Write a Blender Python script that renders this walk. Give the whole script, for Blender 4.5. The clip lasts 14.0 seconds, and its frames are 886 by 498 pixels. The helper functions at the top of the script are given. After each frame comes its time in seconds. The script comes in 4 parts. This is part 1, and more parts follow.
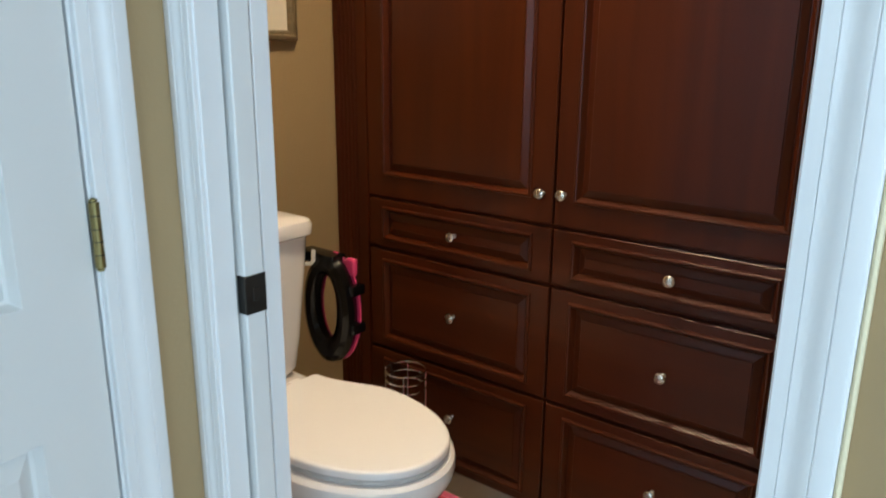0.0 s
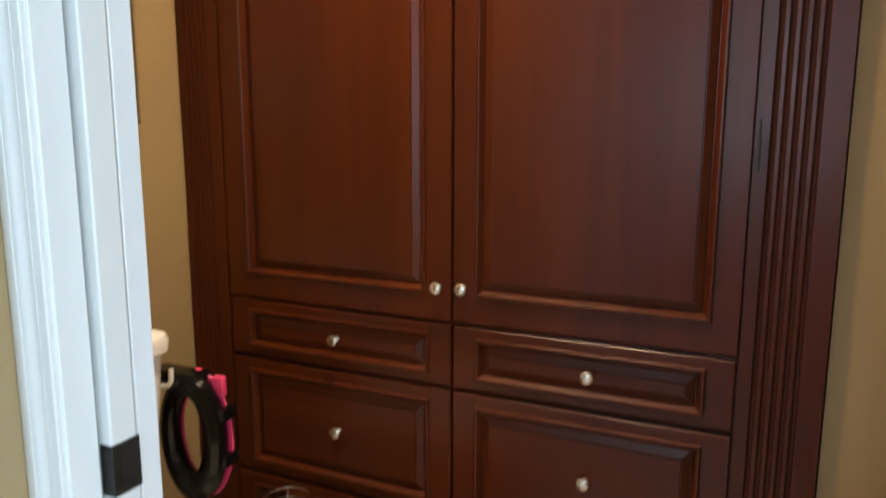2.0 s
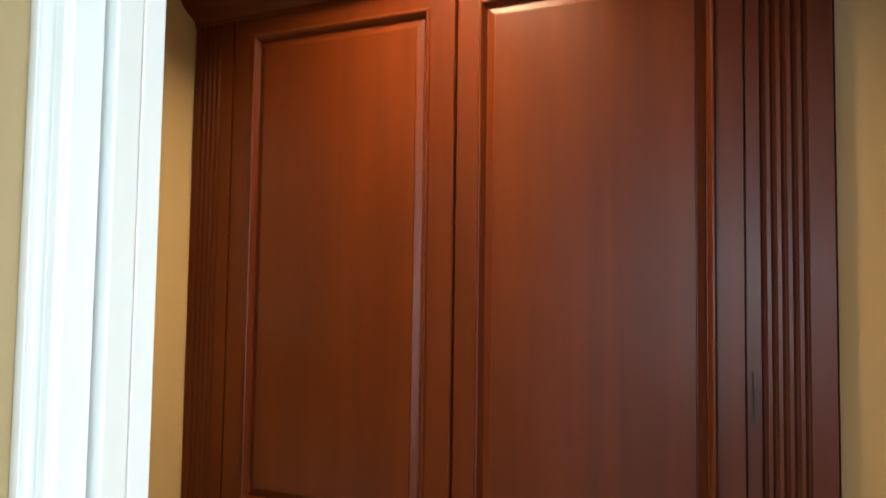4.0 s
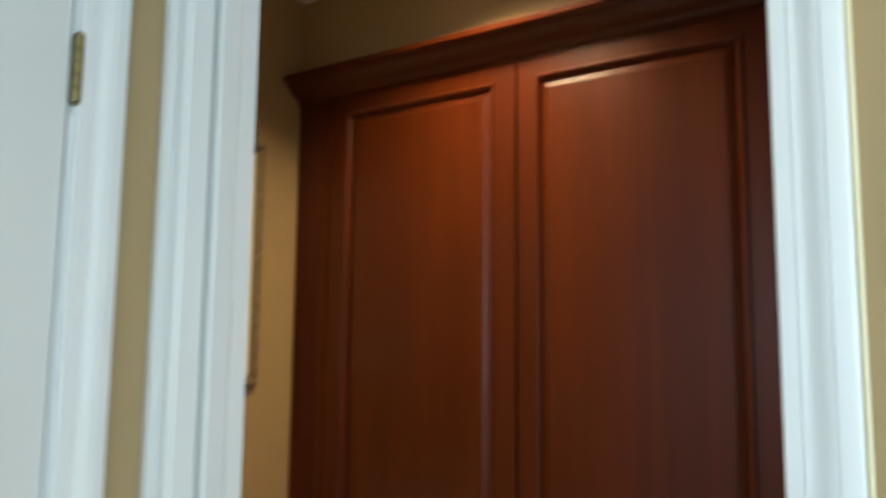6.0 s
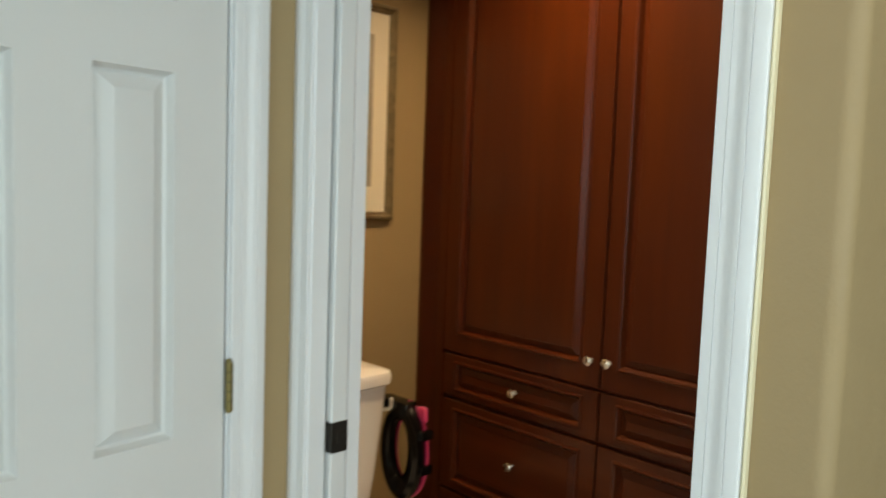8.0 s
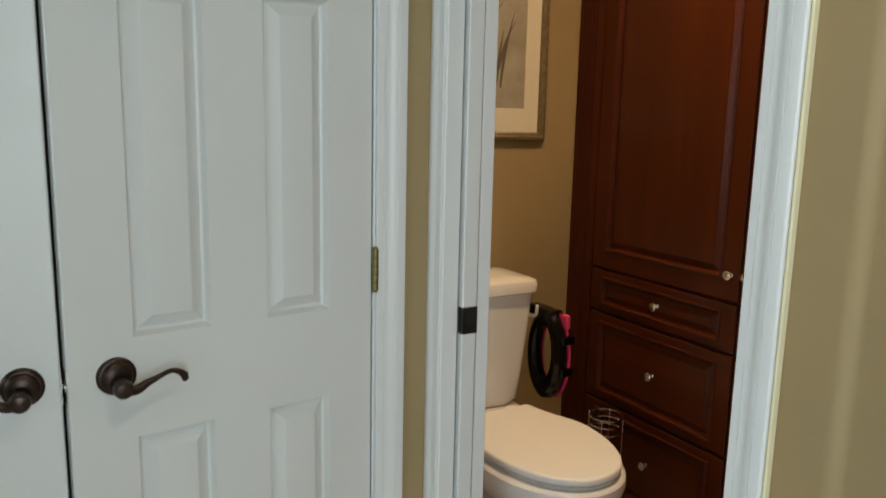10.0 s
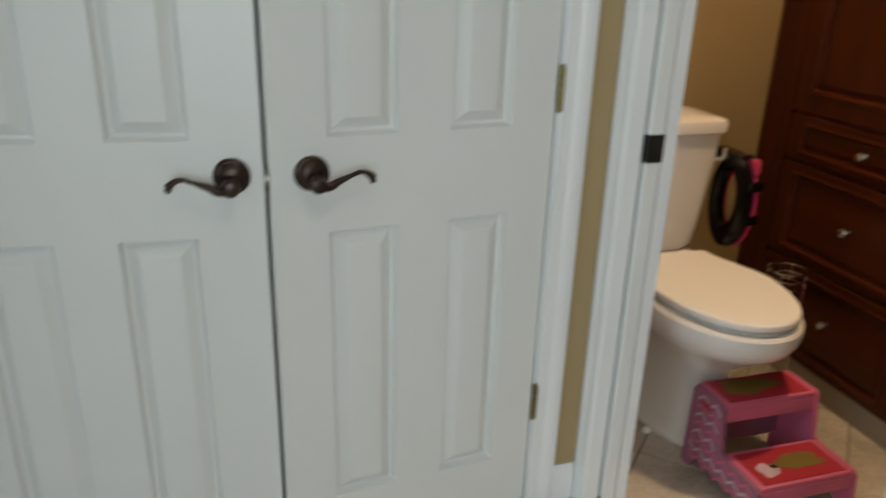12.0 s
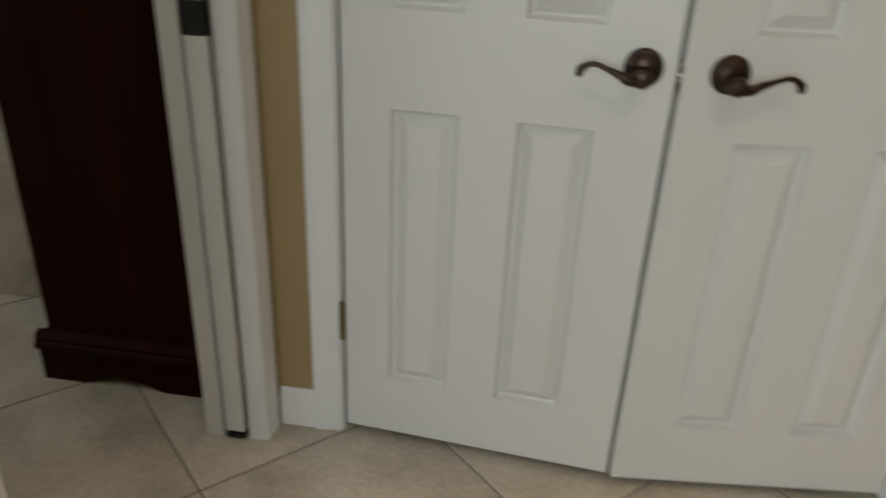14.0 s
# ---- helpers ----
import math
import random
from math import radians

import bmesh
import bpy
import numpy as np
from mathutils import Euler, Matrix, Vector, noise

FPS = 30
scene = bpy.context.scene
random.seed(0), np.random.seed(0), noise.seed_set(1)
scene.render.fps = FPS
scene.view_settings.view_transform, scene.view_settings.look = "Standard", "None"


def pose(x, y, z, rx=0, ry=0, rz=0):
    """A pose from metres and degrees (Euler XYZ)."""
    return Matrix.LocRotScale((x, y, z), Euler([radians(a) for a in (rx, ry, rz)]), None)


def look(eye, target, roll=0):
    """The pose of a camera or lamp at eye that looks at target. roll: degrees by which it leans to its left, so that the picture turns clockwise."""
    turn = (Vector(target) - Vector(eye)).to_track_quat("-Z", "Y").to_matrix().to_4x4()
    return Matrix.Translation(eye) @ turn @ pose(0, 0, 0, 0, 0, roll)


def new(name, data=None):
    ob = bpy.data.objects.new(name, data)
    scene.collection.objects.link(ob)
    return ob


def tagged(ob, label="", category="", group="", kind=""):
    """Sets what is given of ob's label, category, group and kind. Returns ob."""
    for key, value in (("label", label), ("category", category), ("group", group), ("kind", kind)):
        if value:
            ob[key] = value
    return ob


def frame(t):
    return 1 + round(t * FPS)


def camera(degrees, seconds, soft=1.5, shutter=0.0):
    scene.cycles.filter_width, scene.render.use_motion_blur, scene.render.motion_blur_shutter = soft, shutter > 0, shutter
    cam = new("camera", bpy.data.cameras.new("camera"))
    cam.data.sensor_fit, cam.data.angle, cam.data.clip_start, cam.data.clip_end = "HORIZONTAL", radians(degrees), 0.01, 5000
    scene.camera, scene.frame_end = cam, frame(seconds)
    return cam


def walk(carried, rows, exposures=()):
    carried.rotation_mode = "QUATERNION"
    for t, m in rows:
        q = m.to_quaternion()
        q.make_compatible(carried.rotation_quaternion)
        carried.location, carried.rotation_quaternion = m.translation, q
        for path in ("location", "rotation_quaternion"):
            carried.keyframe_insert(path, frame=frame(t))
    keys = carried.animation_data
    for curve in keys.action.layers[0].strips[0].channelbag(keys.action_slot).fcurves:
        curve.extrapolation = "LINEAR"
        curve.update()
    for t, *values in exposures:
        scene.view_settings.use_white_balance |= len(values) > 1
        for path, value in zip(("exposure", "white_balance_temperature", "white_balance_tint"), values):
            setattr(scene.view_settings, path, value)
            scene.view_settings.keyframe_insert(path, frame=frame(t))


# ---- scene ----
cam = camera(61.2, 14.0, 1.6, 0.8)
# seconds, eye, target, roll
PATH = [
    (0, (-0.624, -0.955, 1.306), (0.895, 0.235, 0.78), 0.5),
    (0.5, (-0.601, -0.934, 1.314), (0.961, 0.22, 0.837), 1.1),
    (1, (-0.565, -0.869, 1.309), (1.067, 0.171, 0.805), 0.8),
    (1.5, (-0.533, -0.786, 1.319), (1.179, 0.134, 0.846), -0.3),
    (2, (-0.517, -0.722, 1.327), (1.27, 0.107, 0.982), 0.1),
    (2.5, (-0.519, -0.702, 1.36), (1.304, 0.089, 1.135), 0.9),
    (3, (-0.515, -0.7, 1.402), (1.309, 0.109, 1.269), 1.4),
    (3.5, (-0.522, -0.695, 1.453), (1.32, 0.085, 1.438), 1.1),
    (3.6, (-0.526, -0.698, 1.456), (1.315, 0.083, 1.481), 1.1),
    (5.8, (-0.664, -0.912, 1.471), (1.04, 0.1, 1.744), 0.6),
    (6, (-0.672, -0.932, 1.466), (0.98, 0.174, 1.687), 0.6),
    (6.5, (-0.693, -0.98, 1.46), (0.881, 0.251, 1.553), 0.9),
    (6.8, (-0.723, -1.034, 1.462), (0.825, 0.233, 1.481), 1.0),
    (7, (-0.752, -1.044, 1.444), (0.798, 0.22, 1.409), 1.3),
    (7.5, (-0.814, -1.113, 1.439), (0.683, 0.207, 1.302), 0.8),
    (8, (-0.81, -1.207, 1.432), (0.589, 0.212, 1.263), 2.1),
    (8.2, (-0.797, -1.251, 1.427), (0.52, 0.243, 1.247), 1.9),
    (10.3, (-0.815, -1.436, 1.369), (0.158, 0.272, 0.997), 1.5),
    (10.5, (-0.817, -1.436, 1.361), (0.146, 0.272, 0.965), 1.7),
    (11, (-0.814, -1.438, 1.348), (0.075, 0.291, 0.878), 1.8),
    (11.5, (-0.821, -1.434, 1.325), (-0.096, 0.326, 0.712), 2.3),
    (12, (-0.842, -1.428, 1.306), (-0.285, 0.35, 0.58), 1.8),
    (12.5, (-0.867, -1.406, 1.292), (-0.55, 0.393, 0.478), 2.2),
    (13, (-0.895, -1.427, 1.232), (-0.803, 0.373, 0.367), 2.9),
    (13.5, (-0.935, -1.427, 1.194), (-0.964, 0.369, 0.314), 2.3),
    (14, (-0.978, -1.391, 1.197), (-1.213, 0.389, 0.315), 2.6),
]

def key(rows):
    return [(t, look(eye, target, roll)) for t, eye, target, roll in rows]


# EXPOSURES
EXPOSURES = [
    (0.0, -0.30, 5650, 6), (0.5, -0.43, 5650, 6), (1.0, -0.48, 5650, 6), (1.5, -0.36, 5700, 6), (2.0, 0.12, 5900, 7), (2.5, 0.45, 6250, 6), (3.0, 0.58, 6400, 5), (3.6, 0.62, 6400, 5),
    (5.8, -0.22, 6200, 3), (6.5, -0.38, 6400, 4), (7.5, -0.42, 6700, 5), (8.2, -0.50, 6850, 6), (10.5, -0.90, 6900, 9), (12.0, -0.87, 6900, 11), (12.5, -0.99, 7200, 13), (13.0, -1.04, 7600, 15), (14.0, -1.05, 7800, 16)]
walk(cam, key(PATH), EXPOSURES)

# ---- world and light ----
world = bpy.data.worlds.new("daylight")
scene.world = world
world.use_nodes = True
wt = world.node_tree
sky = wt.nodes.new("ShaderNodeTexSky")
sky.sky_type = "NISHITA"
sky.sun_disc = False
sky.sun_elevation, sky.sun_rotation = radians(38), radians(230)
wt.links.new(sky.outputs[0], wt.nodes["Background"].inputs[0])
wt.nodes["Background"].inputs[1].default_value = 0.10


def area_lamp(name, m, sx, sy, power, colour, spread=180.0, shape="RECTANGLE"):
    data = bpy.data.lights.new(name, "AREA")
    data.shape, data.size, data.size_y = shape, sx, sy
    data.energy, data.color, data.spread = power, colour, radians(spread)
    ob = new(name, data)
    ob.matrix_basis = m
    return ob


sun_data = bpy.data.lights.new("sun", "SUN")
sun_data.energy, sun_data.angle, sun_data.color = 2.0, radians(0.6), (1.0, 0.95, 0.88)
sun = new("sun", sun_data)
sun.matrix_basis = look((-6, 5, 6), (0, 0, 0))
DAY = (0.68, 0.86, 1.0)
# daylight at the unseen bedroom and bathroom windows; the south one is added fill
area_lamp("bedroom_south_fill", look((-1.40, -4.80, 1.45), (-0.8, 0, 1.2)), 1.1, 1.6, 108, DAY)
area_lamp("bedroom_west_light", look((-3.52, -2.55, 1.45), (-0.4, -0.6, 1.2)), 1.2, 1.6, 46, DAY)
area_lamp("bathroom_window_light", look((-3.92, -0.55, 1.6), (0, -0.40, 1.2)), 0.62, 1.1, 27, DAY)
# warm ceiling lamps of the bedroom passage and the toilet room
area_lamp("passage_lamp_light", look((-0.50, -1.40, 2.462), (-0.50, -1.40, 0)), 0.13, 0.13, 7, (1.0, 0.92, 0.80), 150, "DISK")
area_lamp("toilet_lamp_light", look((0.62, -0.05, 2.462), (0.62, -0.05, 0)), 0.13, 0.13, 18, (1.0, 0.71, 0.41), 125, "DISK")

# ---- materials ----


def material(name):
    m = bpy.data.materials.new(name)
    m.use_nodes = True
    return m, m.node_tree, m.node_tree.nodes["Principled BSDF"]


def ramp(nt, stops, source):
    r = nt.nodes.new("ShaderNodeValToRGB")
    while len(r.color_ramp.elements) < len(stops):
        r.color_ramp.elements.new(0.5)
    for e, (at, c) in zip(r.color_ramp.elements, stops):
        e.position, e.color = at, (*c, 1)
    nt.links.new(source, r.inputs[0])
    return r.outputs[0]


def noise_tex(nt, scale, detail=4.0, rough=0.55, stretch=None, distortion=0.0):
    tc = nt.nodes.new("ShaderNodeTexCoord")
    n = nt.nodes.new("ShaderNodeTexNoise")
    n.inputs["Scale"].default_value = scale
    n.inputs["Detail"].default_value = detail
    n.inputs["Roughness"].default_value = rough
    n.inputs["Distortion"].default_value = distortion
    source = tc.outputs["Object"]
    if stretch:
        mp = nt.nodes.new("ShaderNodeMapping")
        mp.inputs["Scale"].default_value = stretch
        nt.links.new(source, mp.inputs[0])
        source = mp.outputs[0]
    nt.links.new(source, n.inputs["Vector"])
    return n.outputs["Fac"]


def bump(nt, bsdf, height, strength, distance):
    b = nt.nodes.new("ShaderNodeBump")
    b.inputs["Strength"].default_value = strength
    b.inputs["Distance"].default_value = distance
    nt.links.new(height, b.inputs["Height"])
    nt.links.new(b.outputs[0], bsdf.inputs["Normal"])


def shade(c, k):
    return tuple(min(1.0, v * k) for v in c)


def paint(name, c, rough, grain=180.0, depth=0.0006, vary=0.06, strength=0.35):
    """Painted surface: faint blotches, roller or brush relief, gloss that varies a little."""
    m, nt, b = material(name)
    nt.links.new(ramp(nt, [(0.3, shade(c, 1 - vary)), (0.7, shade(c, 1 + vary))], noise_tex(nt, 2.3, 5)), b.inputs["Base Color"])
    g = noise_tex(nt, 9.0, 3)
    nt.links.new(ramp(nt, [(0.3, (rough * 0.85,) * 3), (0.7, (min(1, rough * 1.15),) * 3)], g), b.inputs["Roughness"])
    bump(nt, b, noise_tex(nt, grain, 3), strength, depth)
    return m


def wood(name, dark, mid, light, rough, stretch, coat=0.04, gloss=0.27):
    """Stained wood: long grain along one axis, slow colour drift, satin varnish."""
    m, nt, b = material(name)
    grain = noise_tex(nt, 14.0, 6, 0.6, stretch, 0.4)
    slow = noise_tex(nt, 1.6, 3)
    mix = nt.nodes.new("ShaderNodeMix")
    mix.data_type = "RGBA"
    mix.blend_type = "MULTIPLY"
    mix.inputs["Factor"].default_value = 1.0
    nt.links.new(ramp(nt, [(0.25, dark), (0.5, mid), (0.8, light)], grain), mix.inputs[6])
    nt.links.new(ramp(nt, [(0.3, (0.82, 0.8, 0.8)), (0.7, (1, 1, 1))], slow), mix.inputs[7])
    nt.links.new(mix.outputs[2], b.inputs["Base Color"])
    nt.links.new(ramp(nt, [(0.3, (rough * 0.85,) * 3), (0.75, (rough * 1.2,) * 3)], noise_tex(nt, 5.0, 4)), b.inputs["Roughness"])
    b.inputs["Coat Weight"].default_value = coat
    b.inputs["Coat Roughness"].default_value = 0.30
    b.inputs["Specular IOR Level"].default_value = gloss
    bump(nt, b, grain, 0.12, 0.0004)
    return m


def metal(name, c, rough, metallic=1.0, vary=0.12):
    m, nt, b = material(name)
    n = noise_tex(nt, 60.0, 4)
    nt.links.new(ramp(nt, [(0.3, shade(c, 1 - vary)), (0.7, shade(c, 1 + vary))], n), b.inputs["Base Color"])
    b.inputs["Metallic"].default_value = metallic
    nt.links.new(ramp(nt, [(0.3, (rough * 0.8,) * 3), (0.7, (min(1, rough * 1.25),) * 3)], n), b.inputs["Roughness"])
    return m


def plastic(name, c, rough=0.35, vary=0.05):
    return paint(name, c, rough, 90.0, 0.0002, vary, 0.2)


TAN = paint("tan_wall_paint", (0.360, 0.258, 0.128), 0.62, 140.0, 0.0011, 0.035, 0.5)
TRIM = paint("white_trim_paint", (0.78, 0.79, 0.79), 0.33, 70.0, 0.0005, 0.02)
CREAM = paint("cream_edge_paint", (0.74, 0.66, 0.44), 0.5, 90.0, 0.0006, 0.05)
DOORPAINT = paint("white_door_paint", (0.74, 0.745, 0.73), 0.40, 120.0, 0.0005, 0.02)
# for unseen walls: neutral grey picked to weaken warm bounce light
SHELL = paint("pale_grey_wall_paint", (0.66, 0.66, 0.63), 0.65, 140.0, 0.0011, 0.03, 0.5)
CEIL = paint("ceiling_paint", (0.72, 0.70, 0.64), 0.8, 60.0, 0.0015, 0.03, 0.6)
CHERRY = wood("cherry_stain", (0.050, 0.0086, 0.0016), (0.069, 0.0126, 0.0020), (0.090, 0.0178, 0.0026), 0.33, (1.0, 1.0, 0.06))
CHERRY_H = wood("cherry_stain_cross", (0.050, 0.0086, 0.0016), (0.069, 0.0126, 0.0020), (0.090, 0.0178, 0.0026), 0.33, (1.0, 0.06, 1.0))
DARKWOOD = wood("dark_mahogany", (0.018, 0.0040, 0.0014), (0.027, 0.0060, 0.0018), (0.038, 0.0088, 0.0024), 0.58, (1.0, 1.0, 0.07), 0.0, 0.05)
PINE = wood("honey_pine", (0.34, 0.19, 0.06), (0.42, 0.25, 0.09), (0.5, 0.31, 0.12), 0.5, (1.0, 0.08, 1.0), 0.1)
PORCELAIN = paint("bone_porcelain", (0.84, 0.815, 0.80), 0.10, 30.0, 0.0001, 0.012, 0.1)
SEATWHITE = plastic("bone_plastic", (0.86, 0.84, 0.83), 0.46, 0.012)
# the grey paints the shade below the lid into the seat ring
SEATSHADE = plastic("shaded_seat_plastic", (0.55, 0.55, 0.54), 0.3, 0.02)
NICKEL = metal("brushed_nickel", (0.66, 0.62, 0.56), 0.26)
CHROME = metal("chrome", (0.8, 0.8, 0.8), 0.08)
BRONZE = metal("oil_rubbed_bronze", (0.055, 0.035, 0.028), 0.34, 0.85, 0.3)
BRASS = metal("aged_brass", (0.25, 0.205, 0.085), 0.42, 1.0, 0.2)
PLATE = metal("dark_bronze_plate", (0.03, 0.027, 0.023), 0.5, 0.6, 0.25)
BLACK = plastic("black_vinyl", (0.004, 0.004, 0.004), 0.20, 0.1)
BLACK.node_tree.nodes["Principled BSDF"].inputs["Specular IOR Level"].default_value = 0.3
PINK = plastic("hot_pink_plastic", (0.72, 0.05, 0.17), 0.35)
ROSE = plastic("rose_plastic", (0.64, 0.14, 0.25), 0.45)
RED = plastic("raspberry_plastic", (0.42, 0.028, 0.045), 0.45)
MAUVE = plastic("mauve_print", (0.34, 0.13, 0.21), 0.5)
PALE = plastic("pale_pink_print", (0.60, 0.42, 0.50), 0.5)
OLIVE = plastic("olive_print", (0.20, 0.14, 0.03), 0.5, 0.15)
WHITEPL = plastic("white_plastic", (0.75, 0.75, 0.73), 0.35)
MAT = paint("cream_mat_board", (0.70, 0.645, 0.53), 0.85, 300.0, 0.0002, 0.03)
FRAMEGOLD = metal("antique_gold_frame", (0.24, 0.19, 0.11), 0.45, 0.6, 0.25)
TWIG = paint("brown_ink", (0.12, 0.095, 0.07), 0.9, 200.0, 0.0001, 0.2)
TOWEL = paint("dusty_rose_terry", (0.42, 0.20, 0.15), 0.95, 420.0, 0.003, 0.12, 1.0)
DARKFILL = paint("dark_grey_fill", (0.05, 0.05, 0.045), 0.95, 300.0, 0.003, 0.3, 1.0)
GROUT = paint("grey_brown_grout", (0.20, 0.165, 0.125), 0.95, 260.0, 0.002, 0.12, 0.8)
LENSGLOW, _nt, _b = material("lamp_lens")
_b.inputs["Base Color"].default_value = (0.9, 0.85, 0.75, 1)
_b.inputs["Emission Color"].default_value = (1.0, 0.78, 0.5, 1)
_b.inputs["Emission Strength"].default_value = 6.0
GLASS, _nt, _b = material("window_glass")
_b.inputs["Transmission Weight"].default_value = 1.0
_b.inputs["Roughness"].default_value = 0.0
_b.inputs["IOR"].default_value = 1.45


def print_paper():
    m, nt, b = material("sepia_print")
    n = noise_tex(nt, 5.0, 6, 0.6)
    nt.links.new(ramp(nt, [(0.3, (0.26, 0.225, 0.17)), (0.55, (0.38, 0.335, 0.265)), (0.8, (0.44, 0.395, 0.32))], n), b.inputs["Base Color"])
    b.inputs["Roughness"].default_value = 0.8
    return m


def travertine():
    """Beige ceramic tile: cloudy patches, fine speckle, a shift of tone from tile to tile."""
    m, nt, b = material("beige_tile")
    info = nt.nodes.new("ShaderNodeObjectInfo")
    tc = nt.nodes.new("ShaderNodeTexCoord")
    off = nt.nodes.new("ShaderNodeVectorMath")
    off.operation = "MULTIPLY_ADD"
    nt.links.new(info.outputs["Random"], off.inputs[0])
    off.inputs[1].default_value = (37.0, 19.0, 11.0)
    nt.links.new(tc.outputs["Object"], off.inputs[2])
    cloud = nt.nodes.new("ShaderNodeTexNoise")
    cloud.inputs["Scale"].default_value, cloud.inputs["Detail"].default_value = 4.2, 7.0
    cloud.inputs["Roughness"].default_value = 0.62
    nt.links.new(off.outputs[0], cloud.inputs["Vector"])
    speck = nt.nodes.new("ShaderNodeTexNoise")
    speck.inputs["Scale"].default_value, speck.inputs["Detail"].default_value = 70.0, 3.0
    nt.links.new(off.outputs[0], speck.inputs["Vector"])
    mix = nt.nodes.new("ShaderNodeMix")
    mix.data_type, mix.blend_type = "RGBA", "MULTIPLY"
    mix.inputs["Factor"].default_value = 1.0
    nt.links.new(ramp(nt, [(0.28, (0.34, 0.305, 0.255)), (0.48, (0.52, 0.465, 0.390)), (0.72, (0.65, 0.595, 0.515))], cloud.outputs["Fac"]), mix.inputs[6])
    nt.links.new(ramp(nt, [(0.35, (0.86, 0.85, 0.83)), (0.6, (1, 1, 1))], speck.outputs["Fac"]), mix.inputs[7])
    nt.links.new(mix.outputs[2], b.inputs["Base Color"])
    nt.links.new(ramp(nt, [(0.3, (0.30,) * 3), (0.7, (0.48,) * 3)], cloud.outputs["Fac"]), b.inputs["Roughness"])
    bump(nt, b, cloud.outputs["Fac"], 0.25, 0.0012)
    return m


PRINT = print_paper()
TILE = travertine()

# ---- builders ----
BASE = {}


def thing(name, at, label, category, group="", kind=""):
    """An Empty at the foot of a thing; its parts are given in world metres."""
    ob = new(name)
    ob.empty_display_size = 0.1
    m = at if isinstance(at, Matrix) else Matrix.Translation(at)
    ob.matrix_basis = m
    BASE[ob.name] = m
    return tagged(ob, label, category, group, kind)


def settle(bm, sharp=32.0):
    bmesh.ops.recalc_face_normals(bm, faces=bm.faces[:])
    for f in bm.faces:
        f.smooth = True
    for e in bm.edges:
        if len(e.link_faces) == 2 and e.calc_face_angle(0.0) > radians(sharp):
            e.smooth = False


def part(name, bm, mtl, parent=None, label="", local=False, sharp=32.0):
    """One mesh object under a thing or a part; coordinates in world metres, or the thing's own if local."""
    root = parent
    while root is not None and root.parent is not None:
        root = root.parent
    if root is not None and not local and root.name in BASE:
        bm.transform(BASE[root.name].inverted())
    settle(bm, sharp)
    me = bpy.data.meshes.new(name)
    bm.to_mesh(me)
    bm.free()
    for one in mtl if isinstance(mtl, (list, tuple)) else [mtl]:
        me.materials.append(one)
    ob = new(name, me)
    ob.parent = parent
    return tagged(ob, label)


def cuboid(x0, x1, y0, y1, z0, z1, bevel=0.0, segments=2, bm=None):
    bm2 = bmesh.new()
    bmesh.ops.create_cube(bm2, size=1, matrix=Matrix.Translation(((x0 + x1) / 2, (y0 + y1) / 2, (z0 + z1) / 2)) @ Matrix.Diagonal((abs(x1 - x0), abs(y1 - y0), abs(z1 - z0), 1)))
    if bevel:
        bmesh.ops.bevel(bm2, geom=bm2.edges[:], offset=bevel, segments=segments, profile=0.6, affect="EDGES")
    return join(bm, bm2)


def join(bm, more):
    """more added to bm (or alone)."""
    if bm is None:
        return more
    me = bpy.data.meshes.new("tmp")
    more.to_mesh(me)
    more.free()
    bm.from_mesh(me)
    bpy.data.meshes.remove(me)
    return bm


def loft(rings, cap=True, closed=True):
    """A skin over rings of points of equal number."""
    bm = bmesh.new()
    made = [[bm.verts.new(p) for p in ring] for ring in rings]
    n = len(made[0])
    for a, b in zip(made, made[1:]):
        for i in range(n if closed else n - 1):
            j = (i + 1) % n
            bm.faces.new((a[i], a[j], b[j], b[i]))
    if cap:
        bm.faces.new(made[0][::-1])
        bm.faces.new(made[-1])
    return bm


def extrude(profile, place, lo, hi):
    """A closed profile (u, v) drawn out from lo to hi; place(u, v, w) gives the point."""
    return loft([[place(u, v, lo) for u, v in profile], [place(u, v, hi) for u, v in profile]])


def tube(points, radius, sides=10, closed=False):
    """A round rod along points; radius may be a list."""
    pts = [Vector(p) for p in points]
    n = len(pts)
    rad = radius if isinstance(radius, (list, tuple)) else [radius] * n
    rings, up = [], Vector((0.123, 0.31, 0.94)).normalized()
    for i, p in enumerate(pts):
        a = pts[(i - 1) % n] if closed or i else p
        b = pts[(i + 1) % n] if closed or i < n - 1 else p
        d = (b - a).normalized()
        side = d.cross(up).normalized() if abs(d.dot(up)) < 0.98 else d.cross(Vector((1, 0, 0))).normalized()
        top = side.cross(d).normalized()
        rings.append([p + rad[i] * (math.cos(2 * math.pi * k / sides) * side + math.sin(2 * math.pi * k / sides) * top) for k in range(sides)])
    if closed:
        rings.append(rings[0])
        bm = loft(rings, cap=False)
        bmesh.ops.remove_doubles(bm, verts=bm.verts[:], dist=1e-6)
        return bm
    return loft(rings)


def lathe(profile, m, sides=20):
    """A turned solid from (radius, height) pairs about the z axis of m."""
    rings = [[m @ Vector((r * math.cos(2 * math.pi * k / sides), r * math.sin(2 * math.pi * k / sides), h)) for k in range(sides)] for r, h in profile]
    return loft(rings)


